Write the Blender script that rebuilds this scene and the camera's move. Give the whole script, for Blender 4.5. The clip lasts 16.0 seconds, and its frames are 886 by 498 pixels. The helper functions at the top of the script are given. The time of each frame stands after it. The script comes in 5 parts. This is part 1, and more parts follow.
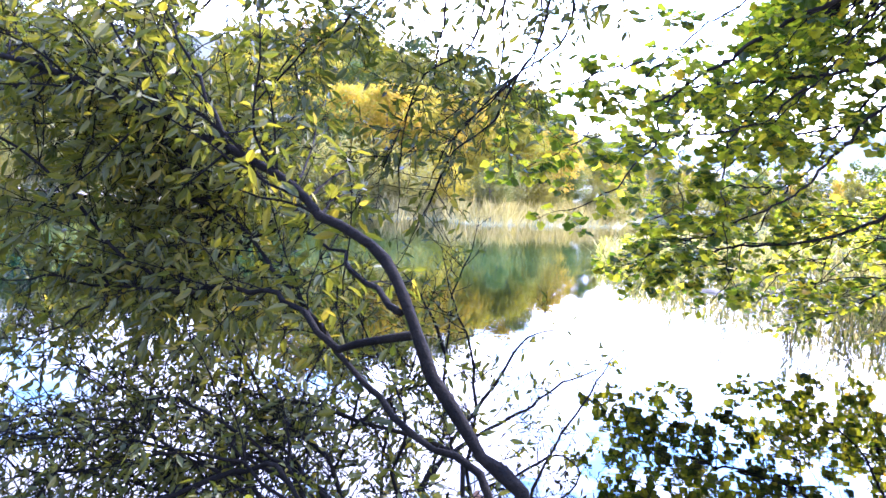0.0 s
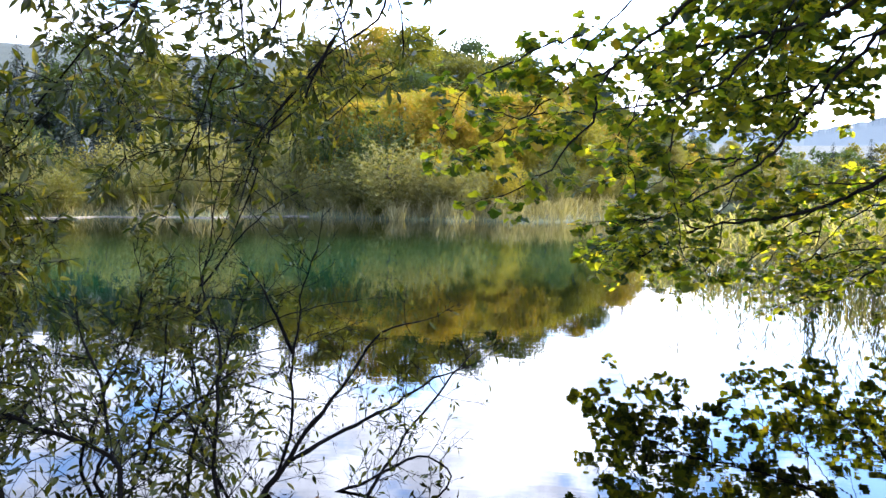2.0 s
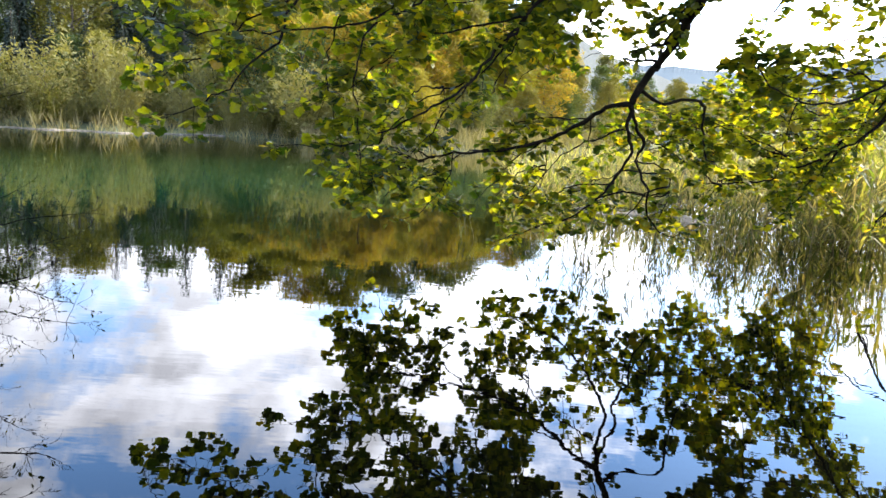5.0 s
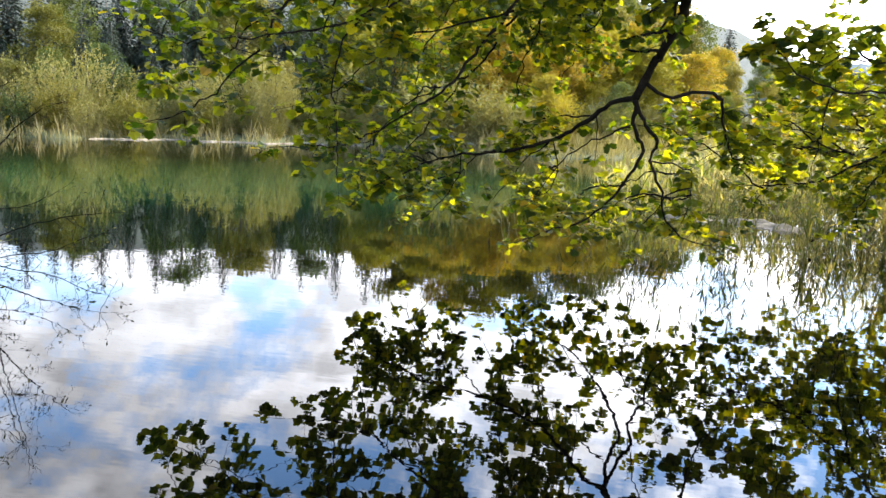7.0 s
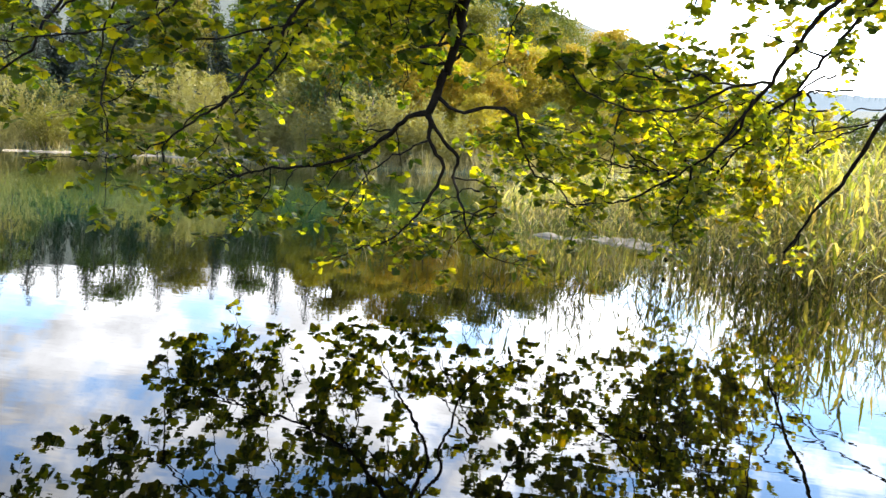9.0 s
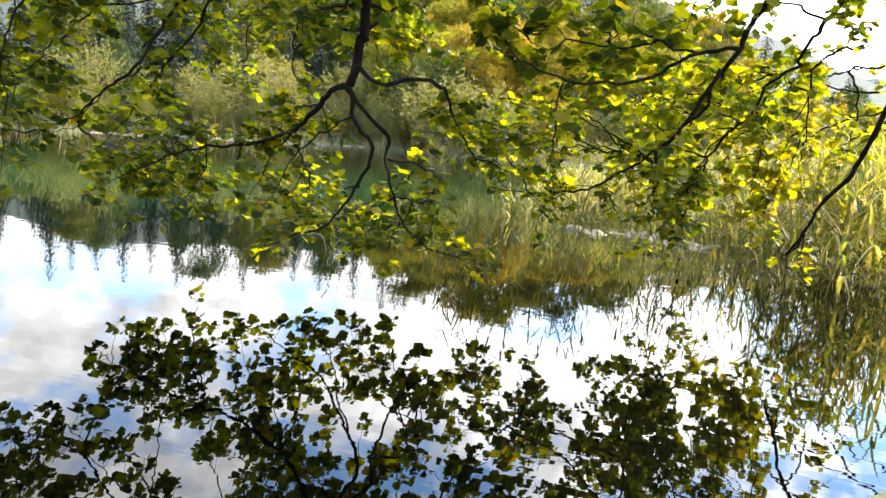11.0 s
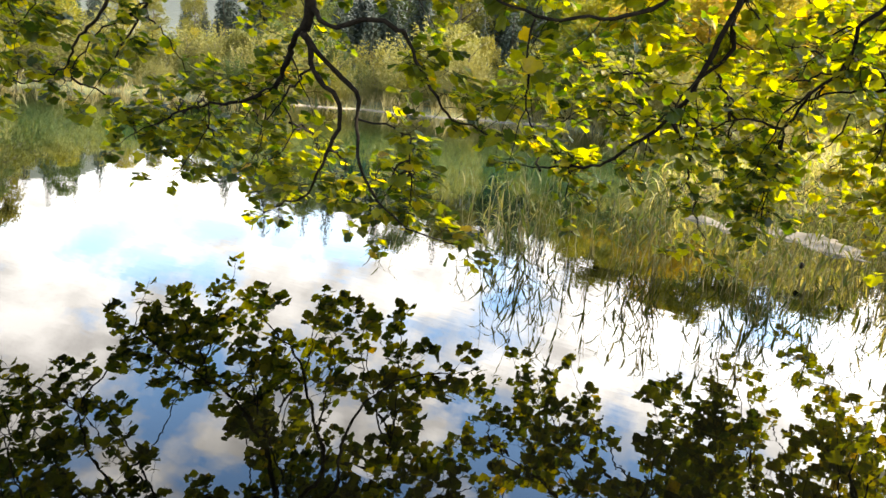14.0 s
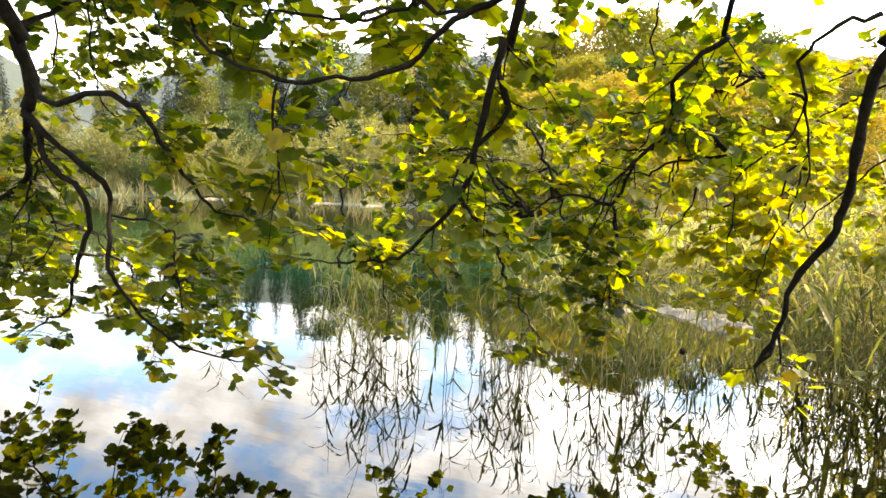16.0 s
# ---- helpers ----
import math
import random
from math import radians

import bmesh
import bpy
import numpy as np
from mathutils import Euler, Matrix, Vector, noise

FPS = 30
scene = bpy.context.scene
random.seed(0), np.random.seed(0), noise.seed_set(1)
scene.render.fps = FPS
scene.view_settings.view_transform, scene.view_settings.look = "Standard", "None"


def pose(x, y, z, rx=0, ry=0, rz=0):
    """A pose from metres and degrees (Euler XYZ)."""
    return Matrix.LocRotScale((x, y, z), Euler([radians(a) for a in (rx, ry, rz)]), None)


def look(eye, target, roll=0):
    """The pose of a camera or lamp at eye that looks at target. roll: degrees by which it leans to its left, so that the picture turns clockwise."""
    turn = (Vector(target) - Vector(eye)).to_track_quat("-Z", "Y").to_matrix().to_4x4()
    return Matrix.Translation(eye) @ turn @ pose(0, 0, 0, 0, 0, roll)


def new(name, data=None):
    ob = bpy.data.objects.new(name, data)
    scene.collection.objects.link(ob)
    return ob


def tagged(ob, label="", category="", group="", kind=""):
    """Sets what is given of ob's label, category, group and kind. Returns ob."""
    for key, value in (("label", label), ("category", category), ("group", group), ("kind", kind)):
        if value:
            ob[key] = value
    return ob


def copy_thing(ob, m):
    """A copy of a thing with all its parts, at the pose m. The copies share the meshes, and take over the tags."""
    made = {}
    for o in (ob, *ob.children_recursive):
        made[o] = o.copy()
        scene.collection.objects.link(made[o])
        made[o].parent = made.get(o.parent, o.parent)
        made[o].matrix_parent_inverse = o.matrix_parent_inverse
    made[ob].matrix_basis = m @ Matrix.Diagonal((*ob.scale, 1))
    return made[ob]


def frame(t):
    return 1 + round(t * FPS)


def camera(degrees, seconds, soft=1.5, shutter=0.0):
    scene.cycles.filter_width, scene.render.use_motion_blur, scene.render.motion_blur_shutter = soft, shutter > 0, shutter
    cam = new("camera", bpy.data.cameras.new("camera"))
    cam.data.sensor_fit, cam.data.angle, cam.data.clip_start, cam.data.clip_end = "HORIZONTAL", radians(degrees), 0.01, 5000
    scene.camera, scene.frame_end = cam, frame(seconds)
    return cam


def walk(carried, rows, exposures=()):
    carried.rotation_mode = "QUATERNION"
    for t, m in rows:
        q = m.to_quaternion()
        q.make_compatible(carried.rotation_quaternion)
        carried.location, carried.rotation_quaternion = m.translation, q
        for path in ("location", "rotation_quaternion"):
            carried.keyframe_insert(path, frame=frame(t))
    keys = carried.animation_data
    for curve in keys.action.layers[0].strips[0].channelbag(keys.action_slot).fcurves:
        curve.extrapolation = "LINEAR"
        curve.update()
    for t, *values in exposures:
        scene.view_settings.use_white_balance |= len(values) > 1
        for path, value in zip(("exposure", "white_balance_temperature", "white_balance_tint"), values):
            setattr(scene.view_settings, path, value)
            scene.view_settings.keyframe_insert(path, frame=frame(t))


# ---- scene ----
# ---- camera ----
cam = camera(63.8, 16.0, soft=1.5)
PATH = [
    (0.0, look((0.000, 0.000, 1.309), (-0.000, 1.994, 1.153), 4.69)),
    (0.5, look((0.171, 0.002, 1.281), (-0.063, 1.982, 1.118), 2.72)),
    (1.0, look((0.441, 0.028, 1.269), (0.110, 1.984, 1.011), 3.57)),
    (1.5, look((0.733, 0.112, 1.351), (0.424, 2.076, 1.136), -0.33)),
    (2.0, look((1.059, 0.250, 1.280), (0.834, 2.232, 1.124), 0.65)),
    (2.5, look((1.369, 0.316, 1.314), (1.191, 2.295, 1.090), 4.02)),
    (3.0, look((1.645, 0.300, 1.291), (1.537, 2.285, 1.067), 4.13)),
    (3.5, look((1.915, 0.264, 1.306), (1.791, 2.242, 1.037), 2.79)),
    (4.0, look((2.234, 0.214, 1.326), (2.179, 2.187, 1.007), 2.81)),
    (6.3, look((3.871, 0.628, 1.289), (3.462, 2.550, 0.917), 4.81)),
    (6.5, look((3.969, 0.643, 1.290), (3.476, 2.547, 0.926), 4.35)),
    (7.0, look((4.211, 0.667, 1.301), (3.694, 2.568, 0.954), 2.14)),
    (7.5, look((4.474, 0.664, 1.308), (4.088, 2.600, 0.989), 1.96)),
    (8.0, look((4.759, 0.729, 1.313), (4.406, 2.672, 0.994), 4.75)),
    (8.2, look((4.873, 0.763, 1.313), (4.541, 2.716, 1.036), 3.35)),
    (10.3, look((5.918, 1.929, 1.336), (5.312, 3.799, 0.964), 3.24)),
    (10.5, look((6.006, 1.957, 1.327), (5.311, 3.795, 0.957), 1.35)),
    (11.0, look((6.218, 2.017, 1.311), (5.584, 3.884, 0.974), 3.77)),
    (11.5, look((6.428, 2.180, 1.290), (5.620, 3.981, 0.970), -0.93)),
    (12.0, look((6.599, 2.289, 1.315), (5.576, 3.926, 0.793), 3.35)),
    (12.5, look((6.692, 2.454, 1.283), (5.622, 4.065, 0.774), 6.14)),
    (13.0, look((6.828, 2.764, 1.286), (5.768, 4.396, 0.827), 2.66)),
    (13.5, look((6.987, 3.093, 1.269), (5.894, 4.702, 0.802), 3.95)),
    (14.0, look((7.073, 3.379, 1.269), (5.953, 4.979, 0.838), 4.78)),
    (14.5, look((7.151, 3.695, 1.272), (6.073, 5.325, 0.846), 3.86)),
    (15.0, look((7.240, 3.942, 1.289), (6.067, 5.516, 0.903), 2.28)),
    (15.5, look((7.264, 4.139, 1.268), (6.154, 5.783, 1.015), 2.61)),
    (16.0, look((7.253, 4.370, 1.289), (6.249, 6.090, 1.103), 2.39)),
]
walk(cam, PATH, exposures=[(0.0, 2.68, 5100, 40), (1.0, 1.95, 5350, 30), (2.0, 1.52, 5700, 20), (3.5, 1.45, 6000, 17), (8.0, 1.6, 6500, 14), (11.0, 1.77, 6750, 13), (12.5, 1.84, 7150, 13), (14.5, 1.85, 7500, 13), (16.0, 1.9, 7550, 13)])

# ---- sky and sun ----
SUN_HEADING, SUN_HEIGHT = 50.0, 38.0      # degrees to the right of +y, degrees up
sun_way = Vector((math.sin(radians(SUN_HEADING)) * math.cos(radians(SUN_HEIGHT)),
                  math.cos(radians(SUN_HEADING)) * math.cos(radians(SUN_HEIGHT)), math.sin(radians(SUN_HEIGHT))))


def make_world():
    world = bpy.data.worlds.new("sky")
    scene.world = world
    world.use_nodes = True
    t = world.node_tree
    t.nodes.clear()
    out, bg = t.nodes.new("ShaderNodeOutputWorld"), t.nodes.new("ShaderNodeBackground")
    sky = t.nodes.new("ShaderNodeTexSky")
    sky.sky_type, sky.sun_disc = "NISHITA", False
    sky.sun_elevation, sky.sun_rotation = radians(SUN_HEIGHT), radians(SUN_HEADING)
    sky.air_density, sky.dust_density = 1.0, 0.4
    co = t.nodes.new("ShaderNodeTexCoord")
    sep = t.nodes.new("ShaderNodeSeparateXYZ")
    t.links.new(co.outputs["Generated"], sep.inputs[0])
    # heaped clouds, a little flattened
    div = t.nodes.new("ShaderNodeVectorMath")
    div.operation, div.inputs[1].default_value = "MULTIPLY", (1.0, 1.0, 1.7)
    t.links.new(co.outputs["Generated"], div.inputs[0])
    big = t.nodes.new("ShaderNodeTexNoise")
    big.inputs["Scale"].default_value, big.inputs["Detail"].default_value = 7.0, 11.0
    big.inputs["Roughness"].default_value, big.inputs["Distortion"].default_value = 0.6, 0.15
    t.links.new(div.outputs[0], big.inputs["Vector"])
    ramp = t.nodes.new("ShaderNodeValToRGB")
    ramp.color_ramp.elements[0].position, ramp.color_ramp.elements[1].position = 0.34, 0.50
    # the sky clears with height
    high = t.nodes.new("ShaderNodeMapRange")
    high.inputs["From Min"].default_value, high.inputs["From Max"].default_value = 0.3, 0.56
    high.inputs["To Min"].default_value, high.inputs["To Max"].default_value = 0.0, -0.16
    t.links.new(sep.outputs["Z"], high.inputs["Value"])
    thin = t.nodes.new("ShaderNodeMath")
    t.links.new(big.outputs["Fac"], thin.inputs[0])
    t.links.new(high.outputs[0], thin.inputs[1])
    # a clear gap between the clouds over the end of the lake
    toward = t.nodes.new("ShaderNodeVectorMath")
    toward.operation, toward.inputs[1].default_value = "DOT_PRODUCT", (0.335, 0.871, 0.358)
    t.links.new(co.outputs["Generated"], toward.inputs[0])
    gap = t.nodes.new("ShaderNodeMapRange")
    gap.inputs["From Min"].default_value, gap.inputs["From Max"].default_value = 0.962, 0.992
    gap.inputs["To Min"].default_value, gap.inputs["To Max"].default_value = 0.0, -0.17
    t.links.new(toward.outputs["Value"], gap.inputs["Value"])
    open_sky = t.nodes.new("ShaderNodeMath")
    t.links.new(thin.outputs[0], open_sky.inputs[0])
    t.links.new(gap.outputs[0], open_sky.inputs[1])
    t.links.new(open_sky.outputs[0], ramp.inputs[0])
    # the deck thickens towards the horizon
    low = t.nodes.new("ShaderNodeMapRange")
    low.inputs["From Min"].default_value, low.inputs["From Max"].default_value = 0.30, 0.12
    low.inputs["To Min"].default_value, low.inputs["To Max"].default_value = 0.0, 0.7
    t.links.new(sep.outputs["Z"], low.inputs["Value"])
    cover = t.nodes.new("ShaderNodeMath")
    cover.operation, cover.use_clamp = "MAXIMUM", True
    t.links.new(ramp.outputs[0], cover.inputs[0])
    t.links.new(low.outputs[0], cover.inputs[1])
    # clouds are brighter round the sun
    dot = t.nodes.new("ShaderNodeVectorMath")
    dot.operation = "DOT_PRODUCT"
    t.links.new(co.outputs["Generated"], dot.inputs[0])
    dot.inputs[1].default_value = sun_way
    glow = t.nodes.new("ShaderNodeMapRange")
    glow.inputs["From Min"].default_value, glow.inputs["From Max"].default_value = 0.2, 1.0
    glow.inputs["To Min"].default_value, glow.inputs["To Max"].default_value = 0.9, 3.0
    t.links.new(dot.outputs["Value"], glow.inputs["Value"])
    white = t.nodes.new("ShaderNodeVectorMath")
    white.operation = "SCALE"
    white.inputs[0].default_value = (CLOUD * 0.97, CLOUD * 1.01, CLOUD * 1.04)
    # thick cloud is greyer than its thin edge
    heap = t.nodes.new("ShaderNodeTexNoise")
    heap.inputs["Scale"].default_value, heap.inputs["Detail"].default_value = 11.0, 7.0
    t.links.new(div.outputs[0], heap.inputs["Vector"])
    shade = t.nodes.new("ShaderNodeMapRange")
    shade.inputs["From Min"].default_value, shade.inputs["From Max"].default_value = 0.36, 0.64
    shade.inputs["To Min"].default_value, shade.inputs["To Max"].default_value = 0.6, 1.25
    t.links.new(heap.outputs["Fac"], shade.inputs["Value"])
    both = t.nodes.new("ShaderNodeMath")
    both.operation = "MULTIPLY"
    t.links.new(glow.outputs[0], both.inputs[0])
    t.links.new(shade.outputs[0], both.inputs[1])
    t.links.new(both.outputs[0], white.inputs["Scale"])
    mix = t.nodes.new("ShaderNodeMix")
    mix.data_type = "RGBA"
    t.links.new(cover.outputs[0], mix.inputs["Factor"])
    clear = t.nodes.new("ShaderNodeVectorMath")
    clear.operation, clear.inputs[1].default_value = "MULTIPLY", (2.3, 3.0, 3.45)
    t.links.new(sky.outputs[0], clear.inputs[0])
    t.links.new(clear.outputs[0], mix.inputs["A"])
    t.links.new(white.outputs[0], mix.inputs["B"])
    t.links.new(mix.outputs["Result"], bg.inputs["Color"])
    bg.inputs["Strength"].default_value = 0.11
    t.links.new(bg.outputs[0], out.inputs["Surface"])


CLOUD = 12.8
make_world()
lamp = bpy.data.lights.new("sun", "SUN")
lamp.energy, lamp.angle, lamp.color = 5.0, radians(0.6), (1.0, 0.93, 0.80)
sun = new("sun", lamp)
sun.matrix_world = look(sun_way * 60, (0, 0, 0))


# ---- materials ----
def material(name):
    m = bpy.data.materials.new(name)
    m.use_nodes = True
    t = m.node_tree
    t.nodes.clear()
    return m, t, t.nodes.new("ShaderNodeOutputMaterial")


def ramp_node(t, stops, source):
    r = t.nodes.new("ShaderNodeValToRGB")
    e = r.color_ramp.elements
    while len(e) < len(stops):
        e.new(0.5)
    for k, (p, c) in enumerate(stops):
        e[k].position, e[k].color = p, (*c, 1)
    t.links.new(source, r.inputs[0])
    return r


def noise_node(t, scale, detail=4.0, rough=0.55, coords="Object"):
    co, n = t.nodes.new("ShaderNodeTexCoord"), t.nodes.new("ShaderNodeTexNoise")
    n.inputs["Scale"].default_value, n.inputs["Detail"].default_value, n.inputs["Roughness"].default_value = scale, detail, rough
    t.links.new(co.outputs[coords], n.inputs["Vector"])
    return n


def leaf_material(name, stops, through_share=0.45, rough=0.5, vary=0.3, warm=(2.6, 2.7, 0.5)):
    """Foliage: colour picked leaf by leaf, light passes through the blade."""
    m, t, out = material(name)
    geo, info = t.nodes.new("ShaderNodeNewGeometry"), t.nodes.new("ShaderNodeObjectInfo")
    add = t.nodes.new("ShaderNodeMath")
    add.operation = "MULTIPLY_ADD"
    t.links.new(geo.outputs["Random Per Island"], add.inputs[0])
    add.inputs[1].default_value = vary
    t.links.new(info.outputs["Random"], add.inputs[2])
    wrap = t.nodes.new("ShaderNodeMath")
    wrap.operation = "PINGPONG"
    wrap.inputs[1].default_value = 1.0
    t.links.new(add.outputs[0], wrap.inputs[0])
    col = ramp_node(t, stops, wrap.outputs[0])
    n = noise_node(t, 26.0, 5.0, 0.65)
    hsv = t.nodes.new("ShaderNodeHueSaturation")
    mr = t.nodes.new("ShaderNodeMapRange")
    mr.inputs["To Min"].default_value, mr.inputs["To Max"].default_value = 0.55, 1.45
    t.links.new(n.outputs["Fac"], mr.inputs["Value"])
    t.links.new(mr.outputs[0], hsv.inputs["Value"])
    t.links.new(col.outputs[0], hsv.inputs["Color"])
    p = t.nodes.new("ShaderNodeBsdfPrincipled")
    p.inputs["Roughness"].default_value = rough
    p.inputs["Specular IOR Level"].default_value = 0.28
    t.links.new(hsv.outputs[0], p.inputs["Base Color"])
    tr = t.nodes.new("ShaderNodeBsdfTranslucent")
    w = t.nodes.new("ShaderNodeVectorMath")
    w.operation = "MULTIPLY"
    w.inputs[1].default_value = warm
    t.links.new(hsv.outputs[0], w.inputs[0])
    t.links.new(w.outputs[0], tr.inputs["Color"])
    mx = t.nodes.new("ShaderNodeMixShader")
    mx.inputs[0].default_value = through_share
    t.links.new(p.outputs[0], mx.inputs[1])
    t.links.new(tr.outputs[0], mx.inputs[2])
    t.links.new(mx.outputs[0], out.inputs["Surface"])
    return m


def bark_material(name, dark, light, scale=30.0):
    m, t, out = material(name)
    n = noise_node(t, scale, 6.0, 0.65)
    patch = noise_node(t, scale * 0.18, 3.0)
    mixn = t.nodes.new("ShaderNodeMath")
    mixn.operation = "MULTIPLY"
    t.links.new(n.outputs["Fac"], mixn.inputs[0])
    t.links.new(patch.outputs["Fac"], mixn.inputs[1])
    col = ramp_node(t, [(0.12, dark), (0.42, light)], mixn.outputs[0])
    p = t.nodes.new("ShaderNodeBsdfPrincipled")
    p.inputs["Roughness"].default_value = 0.9
    p.inputs["Specular IOR Level"].default_value = 0.08
    b = t.nodes.new("ShaderNodeBump")
    b.inputs["Strength"].default_value, b.inputs["Distance"].default_value = 0.9, 0.008
    t.links.new(n.outputs["Fac"], b.inputs["Height"])
    t.links.new(b.outputs[0], p.inputs["Normal"])
    t.links.new(col.outputs[0], p.inputs["Base Color"])
    t.links.new(p.outputs[0], out.inputs["Surface"])
    return m


def ground_material():
    m, t, out = material("bank_soil_and_grass")
    a, b2 = noise_node(t, 0.35, 5.0), noise_node(t, 6.0, 6.0, 0.65)
    mul = t.nodes.new("ShaderNodeMath")
    mul.operation = "MULTIPLY_ADD"
    mul.inputs[1].default_value = 0.5
    t.links.new(b2.outputs["Fac"], mul.inputs[0])
    half = t.nodes.new("ShaderNodeMath")
    half.operation, half.inputs[1].default_value = "MULTIPLY", 0.5
    t.links.new(a.outputs["Fac"], half.inputs[0])
    t.links.new(half.outputs[0], mul.inputs[2])
    col = ramp_node(t, [(0.3, (0.04, 0.034, 0.02)), (0.46, (0.07, 0.078, 0.024)), (0.58, (0.11, 0.112, 0.038)), (0.75, (0.17, 0.15, 0.065))], mul.outputs[0])
    p = t.nodes.new("ShaderNodeBsdfPrincipled")
    # wood floor and undergrowth up the slopes, the trees' shade put into the colour
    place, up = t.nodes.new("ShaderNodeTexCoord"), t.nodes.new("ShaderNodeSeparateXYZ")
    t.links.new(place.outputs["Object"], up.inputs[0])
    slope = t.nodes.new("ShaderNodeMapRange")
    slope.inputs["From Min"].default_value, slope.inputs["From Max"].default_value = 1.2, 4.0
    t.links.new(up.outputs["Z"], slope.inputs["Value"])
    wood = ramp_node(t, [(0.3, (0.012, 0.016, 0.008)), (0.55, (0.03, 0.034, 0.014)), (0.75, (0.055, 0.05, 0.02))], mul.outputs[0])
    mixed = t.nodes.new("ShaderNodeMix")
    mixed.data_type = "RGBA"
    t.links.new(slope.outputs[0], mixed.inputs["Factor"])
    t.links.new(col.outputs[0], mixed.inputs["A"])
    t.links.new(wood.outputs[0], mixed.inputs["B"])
    p.inputs["Roughness"].default_value = 0.95
    bump = t.nodes.new("ShaderNodeBump")
    bump.inputs["Strength"].default_value, bump.inputs["Distance"].default_value = 0.8, 0.08
    t.links.new(b2.outputs["Fac"], bump.inputs["Height"])
    t.links.new(bump.outputs[0], p.inputs["Normal"])
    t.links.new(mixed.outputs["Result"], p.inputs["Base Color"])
    t.links.new(p.outputs[0], out.inputs["Surface"])
    return m


def water_material():
    m, t, out = material("lake_water")
    p = t.nodes.new("ShaderNodeBsdfPrincipled")
    p.inputs["IOR"].default_value, p.inputs["Roughness"].default_value = 1.42, 0.01
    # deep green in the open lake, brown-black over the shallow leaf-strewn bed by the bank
    # that brown-black also carries the canopy's shade on the near water
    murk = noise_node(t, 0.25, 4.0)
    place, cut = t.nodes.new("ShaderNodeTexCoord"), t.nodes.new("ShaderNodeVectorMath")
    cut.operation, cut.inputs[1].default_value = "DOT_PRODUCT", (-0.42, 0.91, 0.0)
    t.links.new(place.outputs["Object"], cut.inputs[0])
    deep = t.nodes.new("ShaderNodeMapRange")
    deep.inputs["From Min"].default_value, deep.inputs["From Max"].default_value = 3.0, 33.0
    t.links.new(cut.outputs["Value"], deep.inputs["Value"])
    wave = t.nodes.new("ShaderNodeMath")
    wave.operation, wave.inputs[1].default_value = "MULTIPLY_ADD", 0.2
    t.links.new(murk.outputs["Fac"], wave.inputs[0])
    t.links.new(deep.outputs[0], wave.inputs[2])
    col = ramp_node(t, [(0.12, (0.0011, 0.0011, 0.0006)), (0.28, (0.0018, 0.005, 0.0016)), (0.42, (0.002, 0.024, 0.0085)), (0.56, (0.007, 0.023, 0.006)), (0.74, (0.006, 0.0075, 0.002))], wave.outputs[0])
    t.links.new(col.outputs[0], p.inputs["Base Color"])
    # long faint swell and a fine ruffle
    co, mp = t.nodes.new("ShaderNodeTexCoord"), t.nodes.new("ShaderNodeMapping")
    mp.inputs["Scale"].default_value = (0.7, 2.2, 1.0)
    t.links.new(co.outputs["Object"], mp.inputs["Vector"])
    n1, n2 = t.nodes.new("ShaderNodeTexNoise"), t.nodes.new("ShaderNodeTexNoise")
    n1.inputs["Scale"].default_value, n1.inputs["Detail"].default_value = 0.9, 2.0
    n2.inputs["Scale"].default_value, n2.inputs["Detail"].default_value = 5.0, 2.0
    t.links.new(mp.outputs[0], n1.inputs["Vector"])
    t.links.new(mp.outputs[0], n2.inputs["Vector"])
    b1, b2 = t.nodes.new("ShaderNodeBump"), t.nodes.new("ShaderNodeBump")
    b1.inputs["Strength"].default_value, b1.inputs["Distance"].default_value = 1.0, 0.0009
    b2.inputs["Strength"].default_value, b2.inputs["Distance"].default_value = 1.0, 0.0003
    t.links.new(n1.outputs["Fac"], b1.inputs["Height"])
    t.links.new(n2.outputs["Fac"], b2.inputs["Height"])
    t.links.new(b1.outputs[0], b2.inputs["Normal"])
    t.links.new(b2.outputs[0], p.inputs["Normal"])
    t.links.new(p.outputs[0], out.inputs["Surface"])
    return m


MAPLE_LEAF = leaf_material("maple_leaf", [(0.0, (0.006, 0.014, 0.004)), (0.4, (0.017, 0.027, 0.005)), (0.64, (0.050, 0.058, 0.006)), (0.92, (0.090, 0.09, 0.008)), (0.985, (0.13, 0.115, 0.01)), (1.0, (0.19, 0.12, 0.012))],
                           0.55, 0.5, vary=1.0, warm=(5.8, 5.5, 0.4))
MAPLE_GOLD = leaf_material("golden_maple_leaf", [(0.0, (0.018, 0.030, 0.005)), (0.4, (0.042, 0.054, 0.006)), (0.8, (0.08, 0.084, 0.008)), (0.95, (0.12, 0.105, 0.01)), (1.0, (0.17, 0.11, 0.01))], 0.55, 0.5, vary=1.0, warm=(5.4, 5.0, 0.4))
WILLOW_LEAF = leaf_material("willow_leaf", [(0.0, (0.017, 0.0238, 0.0051)), (0.6, (0.0391, 0.0442, 0.00765)), (0.92, (0.0765, 0.0723, 0.0102)), (1.0, (0.136, 0.106, 0.0153))], 0.5, 0.5, vary=1.0, warm=(2.1, 2.0, 0.4))
SOFT = (2.0, 1.9, 0.6)
CROWN_OLIVE = leaf_material("crown_olive", [(0.0, (0.0577, 0.0605, 0.00972)), (0.5, (0.105, 0.101, 0.0149)), (1.0, (0.16, 0.135, 0.0224))], 0.28, 0.7, 0.35, SOFT)
